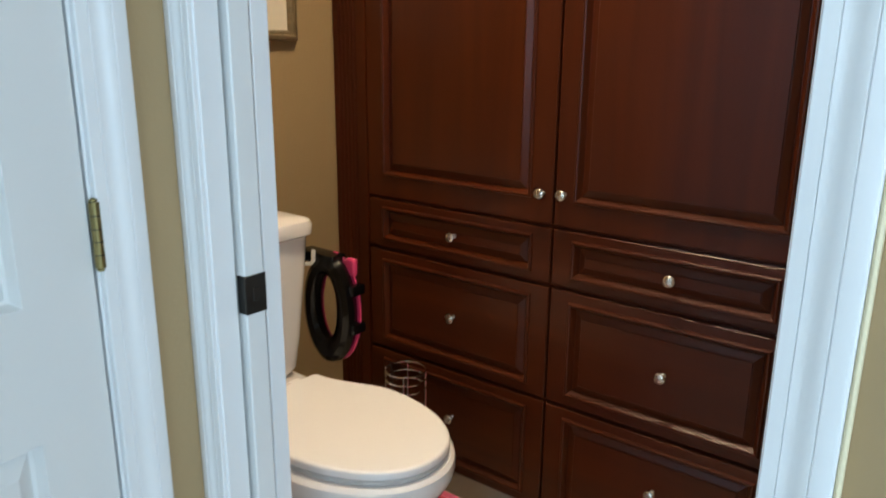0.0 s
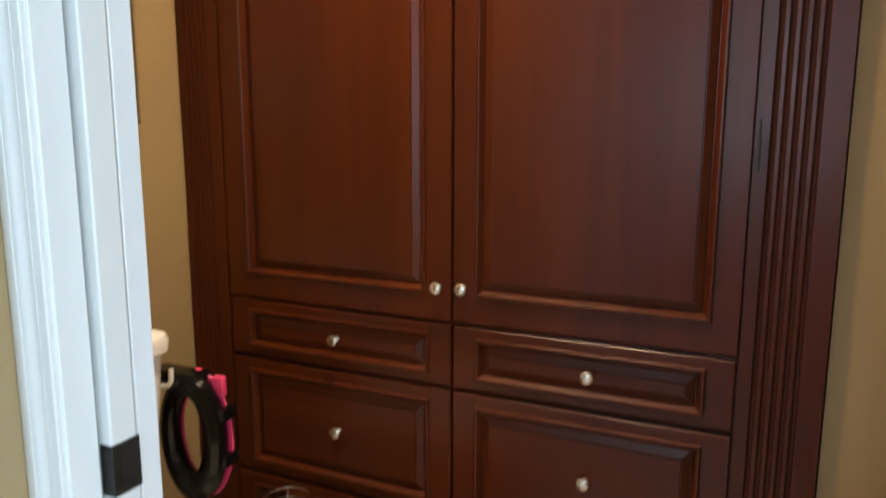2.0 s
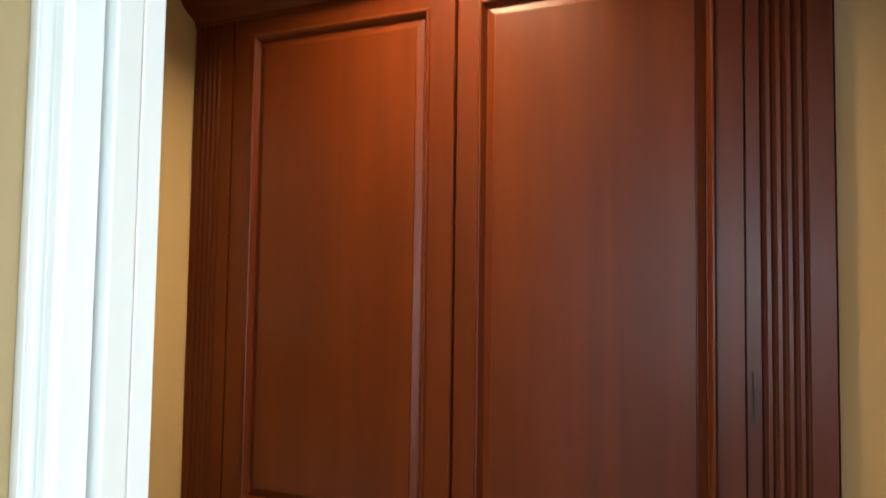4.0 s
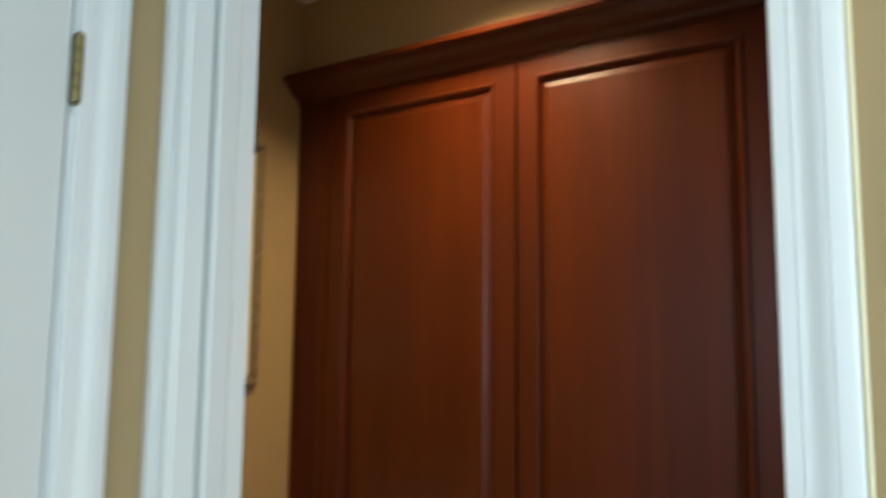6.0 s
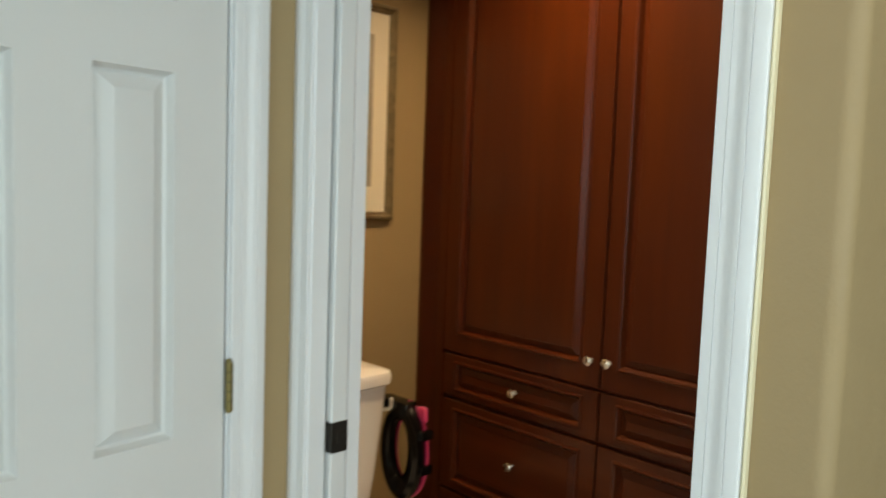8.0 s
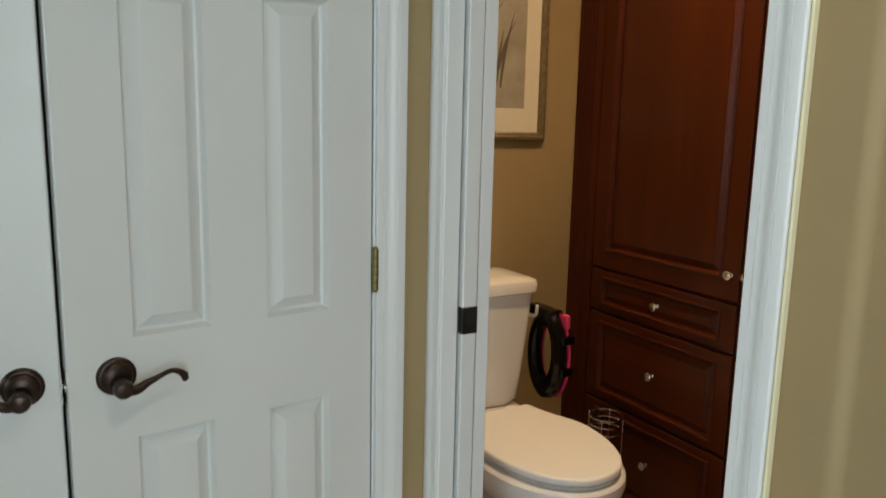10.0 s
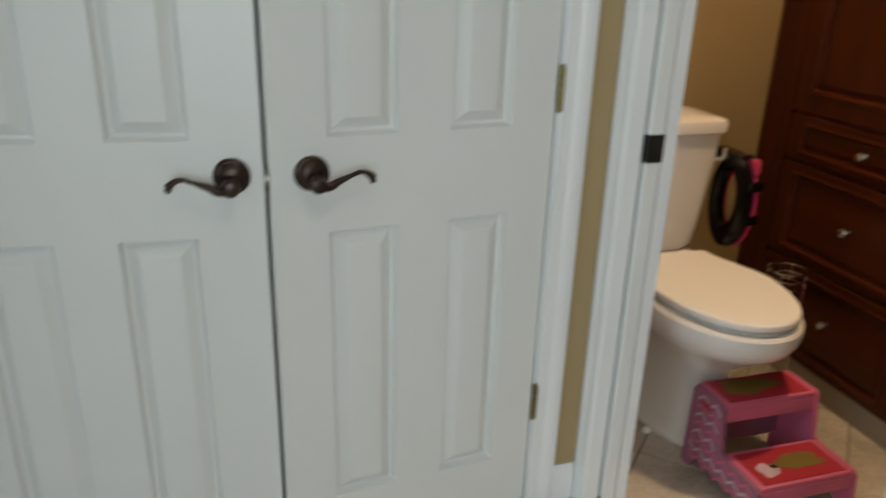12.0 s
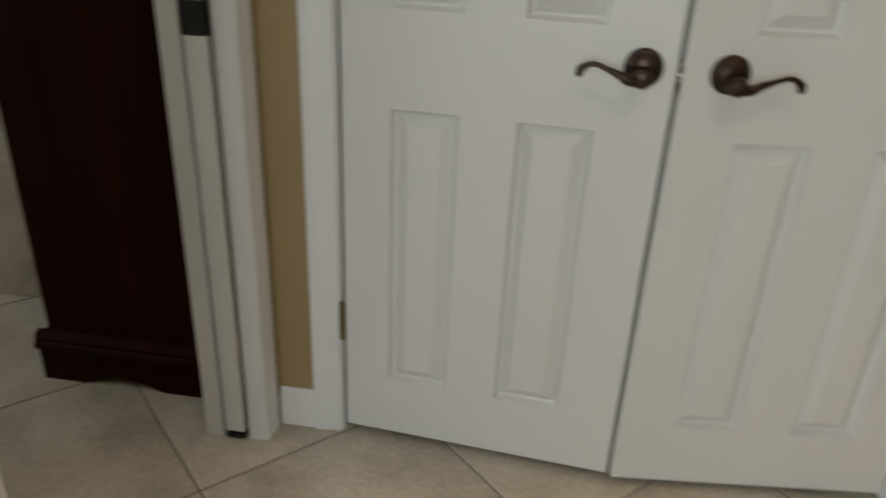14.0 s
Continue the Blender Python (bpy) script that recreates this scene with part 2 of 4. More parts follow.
# casing: w from the opening outwards, d off the wall
CASING = [(0, 0), (0, 0.0100), (0.0015, 0.0114), (0.0150, 0.0118), (0.0158, 0.0104), (0.0168, 0.0120), (0.0220, 0.0116), (0.0275, 0.0122), (0.0330, 0.0142), (0.0380, 0.0158), (0.0430, 0.0162), (0.0440, 0.0150), (0.0452, 0.0166), (0.0590, 0.0170), (0.0625, 0.0160), (0.0640, 0.0140), (0.0640, 0)]
BASEB = [(0, 0), (0, 0.013), (0.075, 0.013), (0.082, 0.011), (0.088, 0.0105), (0.097, 0.007), (0.103, 0.004), (0.103, 0)]
WIDE = 0.064


def casing_set(parent, axis, face, sign, lo, hi, width=WIDE, top=2.075, lo_cut=None):
    """Two legs and a head round an opening from lo to hi in a wall whose face is at axis = face."""
    k = width / WIDE

    def at(c, off, z):
        return (face + sign * off, c, z) if axis == "x" else (c, face + sign * off, z)

    for name, edge, way in (("casing_leg", lo, -1), ("casing_leg", hi, 1)):
        k = (lo_cut if lo_cut and way > 0 else width) / WIDE
        part(name, extrude(CASING, lambda u, v, w, e=edge, s=way, q=k: at(e + s * u * q, v, w), 0.0, top), TRIM, parent, sharp=24)
    part("casing_head", extrude(CASING, lambda u, v, w: at(w, v, top + 0.001 + u), lo - width, hi + (lo_cut or width)), TRIM, parent)


def baseboard(axis, face, sign, lo, hi):
    def place(u, v, w):
        return (face + sign * v, w, u) if axis == "x" else (w, face + sign * v, u)
    ob = part("baseboard", extrude(BASEB, place, lo, hi), TRIM)
    return tagged(ob, "white painted moulded baseboard along the wall", "baseboard", kind="structure")


def wall(name, x0, x1, y0, y1, z0=0.0, z1=2.49, mtl=None, label="tan painted plaster wall"):
    return tagged(part(name, cuboid(x0, x1, y0, y1, z0, z1), mtl or TAN), label, "wall", kind="structure")


# ---- structure: walls ----
H = 2.49
# wall with the toilet doorway: two skins either side of the pocket, header, and the run beside it
WX = -0.008
JN, JF = -0.052, -0.819
wall("wall_toilet_pocket_near", WX, 0.029, JN + 0.016, 0.80)
wall("wall_toilet_pocket_far", 0.077, 0.106, JN + 0.016, 0.70)
wall("wall_toilet_header", WX, 0.106, JF - 0.016, JN + 0.016, 2.075, H)
END, CORNER, ROUND, EASTX = -0.928, -0.964, 0.020, 2.60
plan = [(WX, JF - 0.016)]
for k in range(9):
    a = radians(180 + 90 * k / 8)
    plan.append((WX + ROUND + ROUND * math.cos(a), CORNER + ROUND + ROUND * math.sin(a)))
plan += [(EASTX, CORNER), (EASTX, END), (0.106, END), (0.106, JF - 0.016)]
tagged(part("wall_toilet_end", extrude(plan, lambda u, v, w: (u, v, w), 0.0, H), TAN), "tan painted plaster wall with a rounded bullnose corner", "wall", kind="structure")
wall("wall_bedroom_east", EASTX, EASTX + 0.1, -5.0, CORNER)
# wall with the closet's double doors
CL, CR = -1.385, -0.151
wall("wall_closet_corner", CR + 0.012, WX, 0.0, 0.11)
wall("wall_closet_corner_far", -1.553, CL - 0.012, 0.0, 0.11)
wall("wall_closet_header", CL - 0.012, CR + 0.012, 0.0, 0.11, 2.062, H)
wall("wall_closet_back", -1.69, 0.0, 0.80, 0.90)
# wall with the doorway to the bathroom
BN, BF = -0.083, -0.825
wall("wall_bath_pocket_near", -1.590, -1.553, BN + 0.016, 0.80)
wall("wall_bath_pocket_far", -1.690, -1.650, BN + 0.016, 0.80)
wall("wall_bath_header", -1.690, -1.553, BF - 0.016, BN + 0.016, 2.075, H)
wall("wall_bath_side", -1.690, -1.553, -1.00, BF - 0.016)
# toilet room
wall("wall_picture", 0.106, 1.50, 0.69, 0.79)
CABX = 0.955
wall("wall_back_over_cabinet", CABX + 0.008, 1.06, END, 0.69, 2.205, H)
wall("wall_back_beside_cabinet", CABX + 0.008, 1.06, END, -0.809)
wall("wall_back_core", 1.42, 1.50, END, 0.69, 0, 2.205)
# bathroom and bedroom shells; the bedroom walls are unseen, added to close it
wall("wall_bath_north", -4.10, -1.69, 2.20, 2.30)
wall("wall_bath_jog", -4.10, -3.60, -1.25, -1.15, mtl=SHELL, label="unseen pale grey wall closing off the room")
# unseen wall, added to block bedroom daylight from the vanity
wall("wall_bath_light_block", -4.0, -1.69, -1.00, -0.90)
wall("wall_bath_east", -1.79, -1.69, 0.90, 2.20)
wall("wall_bath_west_low", -4.10, -4.0, -1.25, 2.20, 0, 1.0)
wall("wall_bath_west_high", -4.10, -4.0, -1.25, 2.20, 2.2, H)
wall("wall_bath_west_a", -4.10, -4.0, -1.25, -0.88, 1.0, 2.2)
wall("wall_bath_west_b", -4.10, -4.0, 0.08, 2.20, 1.0, 2.2)
for nm, a, b, c, d in (("wall_bedroom_south_a", -3.70, -2.00, 0, H), ("wall_bedroom_south_b", -0.80, EASTX + 0.1, 0, H), ("wall_bedroom_south_low", -2.00, -0.80, 0, 0.6), ("wall_bedroom_south_high", -2.00, -0.80, 2.3, H)):
    wall(nm, a, b, -5.0, -4.9, c, d, mtl=SHELL, label="unseen pale grey wall closing off the room")
wall("wall_bedroom_west_low", -3.70, -3.6, -4.9, -1.15, 0, 0.6, mtl=SHELL, label="unseen pale grey wall closing off the room")
wall("wall_bedroom_west_high", -3.70, -3.6, -4.9, -1.15, 2.3, H, mtl=SHELL, label="unseen pale grey wall closing off the room")
wall("wall_bedroom_west_a", -3.70, -3.6, -4.9, -3.20, 0.6, 2.3, mtl=SHELL, label="unseen pale grey wall closing off the room")
wall("wall_bedroom_west_b", -3.70, -3.6, -1.90, -1.15, 0.6, 2.3, mtl=SHELL, label="unseen pale grey wall closing off the room")
tagged(part("ceiling", cuboid(-4.2, 2.8, -5.1, 2.4, H, H + 0.12), CEIL), "off-white painted flat ceiling", "ceiling", kind="structure")

for nm, x, y0, y1, z0, z1 in (("window_1", -3.65, -3.20, -1.90, 0.6, 2.3), ("window_2", -4.05, -0.88, 0.08, 1.0, 2.2)):
    win = thing(nm, (x, (y0 + y1) / 2, z0), "unseen white framed window letting in daylight", "window", kind="structure")
    fr = cuboid(x - 0.03, x + 0.03, y0, y0 + 0.05, z0, z1)
    for b in ((y1 - 0.05, y1, z0, z1), (y0 + 0.05, y1 - 0.05, z0, z0 + 0.05), (y0 + 0.05, y1 - 0.05, z1 - 0.05, z1), ((y0 + y1) / 2 - 0.02, (y0 + y1) / 2 + 0.02, z0 + 0.05, z1 - 0.05)):
        fr = cuboid(x - 0.03, x + 0.03, *b, bm=fr)
    part("window_frame", fr, TRIM, win)
    for a, b in ((y0 + 0.05, (y0 + y1) / 2 - 0.02), ((y0 + y1) / 2 + 0.02, y1 - 0.05)):
        pane = part("pane", cuboid(x - 0.003, x + 0.003, a, b, z0 + 0.05, z1 - 0.05), GLASS, win)
        pane.visible_shadow = False

# unseen south window, added to carry fill light onto the closet doors
win = thing("fill_window", (-1.40, -4.95, 0.6), "unseen white framed window letting in daylight", "window", kind="structure")
fr = cuboid(-2.00, -1.95, -4.98, -4.92, 0.6, 2.3)
for b in ((-0.85, -0.80, 0.6, 2.3), (-1.95, -0.85, 0.6, 0.65), (-1.95, -0.85, 2.25, 2.3), (-1.42, -1.38, 0.65, 2.25)):
    fr = cuboid(b[0], b[1], -4.98, -4.92, b[2], b[3], bm=fr)
part("window_frame", fr, TRIM, win)
for a, b in ((-1.95, -1.42), (-1.38, -0.85)):
    pane = part("pane", cuboid(a, b, -4.953, -4.947, 0.65, 2.25), GLASS, win)
    pane.visible_shadow = False

# ---- door frames ----


def plate_wrap(parent, xa, xb, y, z0, z1):
    """Edge pull that wraps round the nose of a sliding door."""
    bm = cuboid(xa - 0.0015, xb + 0.0015, y - 0.0022, y + 0.017, z0, z1, 0.0008, 1)
    bm = cuboid(xa + 0.012, xb - 0.012, y - 0.0034, y - 0.0018, z0 + 0.02, z1 - 0.02, 0.0005, 1, bm)
    part("edge_pull", bm, PLATE, parent, "dark bronze edge pull")


frame_a = thing("door_frame_1", (0.05, -0.43, 0), "white painted split door frame of a pocket door", "door frame", kind="structure")
casing_set(frame_a, "x", WX, -1, JF - 0.002, JN + 0.003, 0.056, lo_cut=0.0487)
part("caulk_line", cuboid(WX - 0.012, WX - 0.0002, JF - 0.0630, JF - 0.0582, 0, 2.075, 0.002, 1), CREAM, frame_a, "cream painted edge strip")
part("jamb_near", cuboid(-0.012, 0.0275, JN, JN + 0.016, 0, 2.06, 0.0015, 1), TRIM, frame_a)
part("jamb_far", cuboid(0.0745, 0.106, JN - 0.008, JN + 0.016, 0, 2.06, 0.0015, 1), TRIM, frame_a)
part("jamb_strike", cuboid(-0.009, 0.107, JF - 0.016, JF + 0.001, 0, 2.06, 0.0015, 1), TRIM, frame_a)
part("jamb_head", cuboid(0.0, 0.107, JF + 0.002, JN - 0.001, 2.055, 2.074), TRIM, frame_a)
part("floor_guide", cuboid(0.034, 0.072, JN - 0.010, JN + 0.012, 0.001, 0.012, 0.001, 1), PLATE, frame_a)
door_a = thing("door_1", (0.053, 0.29, 0), "white pocket door slid open into the wall", "door", kind="structure")
part("slab", cuboid(0.0335, 0.0695, -0.064, 0.66, 0.016, 2.05, 0.002, 1), DOORPAINT, door_a)
plate_wrap(door_a, 0.0335, 0.0695, -0.064, 0.908, 0.969)

frame_b = thing("door_frame_2", (-1.62, -0.45, 0), "white painted split door frame of a second pocket door", "door frame", kind="structure")
casing_set(frame_b, "x", -1.553, 1, BF, BN + 0.003, 0.066)
part("jamb_near", cuboid(-1.588, -1.550, BN, BN + 0.016, 0, 2.06, 0.0015, 1), TRIM, frame_b)
part("jamb_far", cuboid(-1.692, -1.650, BN - 0.004, BN + 0.016, 0, 2.06, 0.0015, 1), TRIM, frame_b)
part("jamb_strike", cuboid(-1.692, -1.552, BF - 0.016, BF + 0.001, 0, 2.06, 0.0015, 1), TRIM, frame_b)
part("jamb_head", cuboid(-1.690, -1.553, BF + 0.002, BN - 0.001, 2.055, 2.074), TRIM, frame_b)
part("floor_guide", cuboid(-1.640, -1.600, BN - 0.004, BN + 0.012, 0.001, 0.012, 0.001, 1), PLATE, frame_b)
door_b = thing("door_2", (-1.62, 0.3, 0), "white pocket door slid open into the wall", "door", kind="structure")
part("slab", cuboid(-1.642, -1.598, -0.089, 0.66, 0.022, 2.05, 0.002, 1), DOORPAINT, door_b)
plate_wrap(door_b, -1.642, -1.598, -0.089, 0.928, 0.990)

frame_c = thing("door_frame_3", (-0.76, 0.05, 0), "white painted moulded casing round double closet doors", "door frame", kind="structure")
casing_set(frame_c, "y", 0.0, -1, CL, CR, 0.066, 2.062)
for a, b in ((CL - 0.012, CL + 0.004), (CR - 0.004, CR + 0.012)):
    part("jamb", cuboid(a, b, 0.001, 0.112, 0, 2.06), TRIM, frame_c)

# ---- panelled fronts ----


def framed(w, h, thick, holes, bead, bm=None):
    """A slab in the local xz plane, front at y = 0 towards -y, with rectangular holes. bead: rounding round each hole."""
    xs = sorted({0.0, w, *[v for q in holes for v in q[:2]]})
    zs = sorted({0.0, h, *[v for q in holes for v in q[2:]]})
    bm = bmesh.new()
    e = 0.0025
    cache = {}

    def v(x, y, z):
        k = (round(x, 5), round(y, 5), round(z, 5))
        if k not in cache:
            cache[k] = bm.verts.new((x, y, z))
        return cache[k]

    def inx(x):
        return e if x == 0.0 else w - e if x == w else x

    def inz(z):
        return e if z == 0.0 else h - e if z == h else z

    for i in range(len(xs) - 1):
        for j in range(len(zs) - 1):
            q = (xs[i], xs[i + 1], zs[j], zs[j + 1])
            if any(abs(q[0] - k[0]) < 1e-6 and abs(q[2] - k[2]) < 1e-6 for k in holes):
                continue
            if any(k[0] - 1e-6 <= q[0] and q[1] <= k[1] + 1e-6 and k[2] - 1e-6 <= q[2] and q[3] <= k[3] + 1e-6 for k in holes):
                continue
            a, b, c, d = inx(q[0]), inx(q[1]), inz(q[2]), inz(q[3])
            bm.faces.new((v(a, 0, c), v(b, 0, c), v(b, 0, d), v(a, 0, d)))
    # sides with an eased edge
    ring = [(e, 0, e, e), (0, e, 0, 0), (0, thick, 0, 0)]
    loops = []
    for ins, y, _, _ in ring:
        line = [(x, 0) for x in xs] + [(w, z) for z in zs[1:]] + [(x, h) for x in xs[::-1][1:]] + [(0.0, z) for z in zs[::-1][1:-1]]
        loops.append([v(min(max(x, ins), w - ins), y, min(max(z, ins), h - ins)) for x, z in line])
    for a, b in zip(loops, loops[1:]):
        n = len(a)
        for i in range(n):
            k = (i + 1) % n
            vs = [a[i], a[k], b[k], b[i]]
            if len(set(vs)) == 4:
                try:
                    bm.faces.new(vs)
                except ValueError:
                    pass
    bm.faces.new(loops[-1])
    # moulding round the holes
    for x0, x1, z0, z1 in holes:
        prof = bead + [(bead[-1][0], thick * 0.8)]
        rings = [[v(x0 + s, y, z0 + s), v(x1 - s, y, z0 + s), v(x1 - s, y, z1 - s), v(x0 + s, y, z1 - s)] for s, y in prof]
        for a, b in zip(rings, rings[1:]):
            for i in range(4):
                k = (i + 1) % 4
                bm.faces.new((a[i], a[k], b[k], b[i]))
    return bm


def raised(x0, x1, z0, z1, prof):
    """A raised panel: rings (inset, depth) from the rim in, closed by the field; a thin back."""
    rings = [[(x0 + s, y, z0 + s), (x1 - s, y, z0 + s), (x1 - s, y, z1 - s), (x0 + s, y, z1 - s)] for s, y in prof]
    return loft(rings)


DOOR_BEAD = [(0.0, 0.0), (0.0012, 0.0036), (0.0034, 0.0105), (0.0064, 0.0165), (0.0095, 0.0180)]
DOOR_RAISE = [(0.0085, 0.0240), (0.0085, 0.0190), (0.0112, 0.0187), (0.0135, 0.0170), (0.0325, 0.0036), (0.0350, 0.0024), (0.0380, 0.0020)]


def lever(parent, u, z, way):
    """Rose and wave lever; way: the side to which the lever points."""
    m = Matrix.Translation((u, 0, z)) @ Matrix.Rotation(radians(90), 4, "X")
    hw = part("lever_handle", lathe([(0.034, 0), (0.034, 0.004), (0.032, 0.0065), (0.0285, 0.0085), (0.027, 0.0085), (0.0255, 0.0105), (0.021, 0.0135), (0.0165, 0.015), (0.0155, 0.0155)], m, 28), BRONZE, parent, "oil-rubbed bronze wave lever handle", local=True)
    part("neck", lathe([(0.0155, 0.014), (0.014, 0.017), (0.0125, 0.024), (0.0125, 0.032), (0.0155, 0.038), (0.017, 0.046), (0.0165, 0.054), (0.013, 0.060), (0.006, 0.062)], Matrix.Translation((u + way * 0.001, 0, z - 0.010)) @ Matrix.Rotation(radians(90), 4, "X"), 20), BRONZE, hw, local=True)
    pts, rad = [], []
    for i in range(19):
        s = i / 18
        x = u + way * (0.008 + 0.098 * s)
        dz = -0.012 - 0.004 * math.sin(math.pi * min(1, s / 0.3)) + 0.024 * (3 * s * s - 2 * s ** 3) - (0.017 * max(0, (s - 0.72) / 0.28) ** 1.7)
        pts.append((x, -0.050 + 0.006 * s, z + dz))
        rad.append(0.0105 - 0.006 * min(1, s / 0.55) + 0.0028 * max(0, (s - 0.8) / 0.2))
    pts.append((u + way * 0.107, -0.044, pts[-1][2] - 0.006))
    rad.append(0.0066)
    pts.append((u + way * 0.105, -0.044, pts[-1][2] - 0.005))
    rad.append(0.004)
    part("lever", tube(pts, rad, 12), BRONZE, hw, local=True)


def butt_hinge(parent, x, z, way):
    hg = part("hinge", tube([(x, -0.0085, z), (x, -0.0085, z + 0.089)], 0.0070, 12), BRASS, parent, "aged brass butt hinge", local=True)
    for a in (z - 0.005, z + 0.0895):
        part("pin_end", lathe([(0.003, 0), (0.0055, 0.001), (0.005, 0.003), (0.002, 0.005)], Matrix.Translation((x, -0.0085, a)), 12), BRASS, hg, local=True)
    part("hinge_leaf", cuboid(x + (0.001 if way > 0 else -0.011), x + (0.011 if way > 0 else -0.001), -0.0105, -0.0025, z, z + 0.089), BRASS, hg, local=True)
    for k in (0.018, 0.036, 0.053, 0.071):
        part("knuckle_gap", tube([(x, -0.0085, z + k - 0.0006), (x, -0.0085, z + k + 0.0006)], 0.0072, 12), PLATE, hg, local=True)


LEAF_H = 2.032
COLS = [(0.101, 0.236), (0.347, 0.488)]
ROWS = [(0.148, 0.784), (0.971, 1.583), (1.697, 1.905)]


def closet_leaf(name, hinge_x, angle, mirror, backset, width):
    m = Matrix.Translation((hinge_x, 0.0, 0.016)) @ Matrix.Rotation(radians(angle), 4, "Z")
    leaf = thing(name, m, "white six-panel closet door standing slightly ajar", "door", "closet double doors", "structure")

    def px(u):
        return u if mirror > 0 else -u
    cols = [tuple(sorted((px(a), px(b)))) for a, b in COLS]
    shift = 0.0 if mirror > 0 else width
    holes = [(a + shift, b + shift, c, d) for a, b in cols for c, d in ROWS]
    bm = framed(width, LEAF_H, 0.035, holes, DOOR_BEAD)
    bm.transform(Matrix.Translation((-shift, 0, 0)))
    slab = part("slab", bm, DOORPAINT, leaf, local=True, sharp=11)
    for a, b in cols:
        for c, d in ROWS:
            part("panel", raised(a, b, c, d, DOOR_RAISE), DOORPAINT, leaf, local=True, sharp=11)
    lever(leaf, px(width - backset), 0.905, -mirror)
    for z in (0.248, 1.000, 1.742):
        butt_hinge(leaf, -mirror * 0.004, z, -mirror)
    edge = px(width)
    bar = part("latch_plate", cuboid(*sorted((edge - mirror * 0.0005, edge + mirror * 0.0016)), 0.006, 0.028, 0.86, 0.925, 0.0004, 1), NICKEL, leaf, "nickel latch face plate", local=True)
    part("latch_bolt", cuboid(*sorted((edge, edge + mirror * 0.003)), 0.011, 0.023, 0.887, 0.899, 0.002, 2), NICKEL, bar, local=True)
    return leaf


closet_leaf("door_3", -0.158, 6.2, -1, 0.078, 0.5985)
closet_leaf("door_4", -1.375, -5.0, 1, 0.057, 0.6145)

for ax, f, s, lo, hi in (("y", 0.0, -1, CR + 0.0665, -0.0275), ("y", 0.0, -1, -1.534, CL - 0.0665), ("x", WX, -1, CORNER + ROUND, JF - 0.0640), ("y", CORNER, -1, WX + ROUND, EASTX), ("y", END, 1, 0.112, 0.930), ("x", -1.553, 1, -1.00, BF - 0.0665), ("y", 0.69, -1, 0.112, 0.935), ("x", CABX + 0.008, -1, END + 0.014, -0.812)):
    baseboard(ax, f, s, lo, hi)

# ---- toilet room: built-in cabinet ----
cabinet = thing("built_in_cabinet", (CABX, -0.06, 0), "tall cherry-stained built-in cabinet with doors over drawers", "cabinet")
YL, YR = 0.686, -0.806
part("body", cuboid(CABX + 0.014, 1.40, YR, YL, 0.03, 2.19), CHERRY, cabinet)
part("plinth", cuboid(CABX + 0.004, CABX + 0.013, YR + 0.002, YL - 0.002, 0.0, 0.078, 0.002, 1), paint("worn_beige_plinth", (0.36, 0.31, 0.25), 0.5), cabinet, "beige painted plinth strip")
CAB_BEAD = [(0.0, 0.0), (0.0012, -0.0034), (0.0035, -0.0054), (0.0065, -0.0056), (0.0095, -0.0036), (0.0125, 0.0012), (0.0150, 0.0060), (0.0175, 0.0095)]
CAB_RAISE = [(0.0155, 0.0185), (0.0155, 0.0102), (0.0190, 0.0100), (0.0210, 0.0085), (0.0350, 0.0030), (0.0370, 0.0030), (0.0382, 0.0012)]
TURN = Matrix.Rotation(radians(-90), 4, "Z")


def on_face(bm, y_hi, z0):
    """Local front (x to the right, y into the wood) onto the cabinet's face; x = 0 lies at y_hi."""
    bm.transform(Matrix.Translation((CABX - 0.006, y_hi, z0)) @ TURN)
    return bm


def knob(parent, y, z):
    m = Matrix.Translation((CABX - 0.006, y, z)) @ Matrix.Rotation(radians(-90), 4, "Y")
    part("knob", lathe([(0.0068, -0.001), (0.0068, 0.002), (0.0046, 0.004), (0.0042, 0.012), (0.0062, 0.0155), (0.0110, 0.0172), (0.0138, 0.0195), (0.0140, 0.0215), (0.0118, 0.0240), (0.007, 0.0256), (0.003, 0.0261)], m, 22), NICKEL, parent, "brushed nickel knob")


def front(kind, y_hi, y_lo, z0, z1, bx, bz, mtl, knob_at):
    w, h = y_hi - y_lo, z1 - z0
    hole = (bx, w - bx, bz, h - bz)
    body = part(kind, on_face(framed(w, h, 0.020, [hole], CAB_BEAD), y_hi, z0), mtl, cabinet, sharp=14)
    part("raised_panel", on_face(raised(*hole, CAB_RAISE), y_hi, z0), mtl, body, sharp=11)
    knob(body, *knob_at)
    return body


MID = -0.0635
front("door", 0.558, MID + 0.003, 0.882, 2.164, 0.060, 0.060, CHERRY, (-0.032, 0.958))
front("door", MID - 0.003, -0.656, 0.882, 2.164, 0.050, 0.060, CHERRY, (-0.091, 0.961))
for z0, z1, zk, bz in ((0.731, 0.873, 0.804, 0.021), (0.415, 0.720, 0.571, 0.026), (0.084, 0.405, 0.262, 0.026)):
    front("drawer", 0.556, MID + 0.003, z0, z1, 0.052, bz, CHERRY_H, (0.239, zk))
    front("drawer", MID - 0.003, -0.654, z0, z1, 0.052, bz, CHERRY_H, (-0.373, zk))


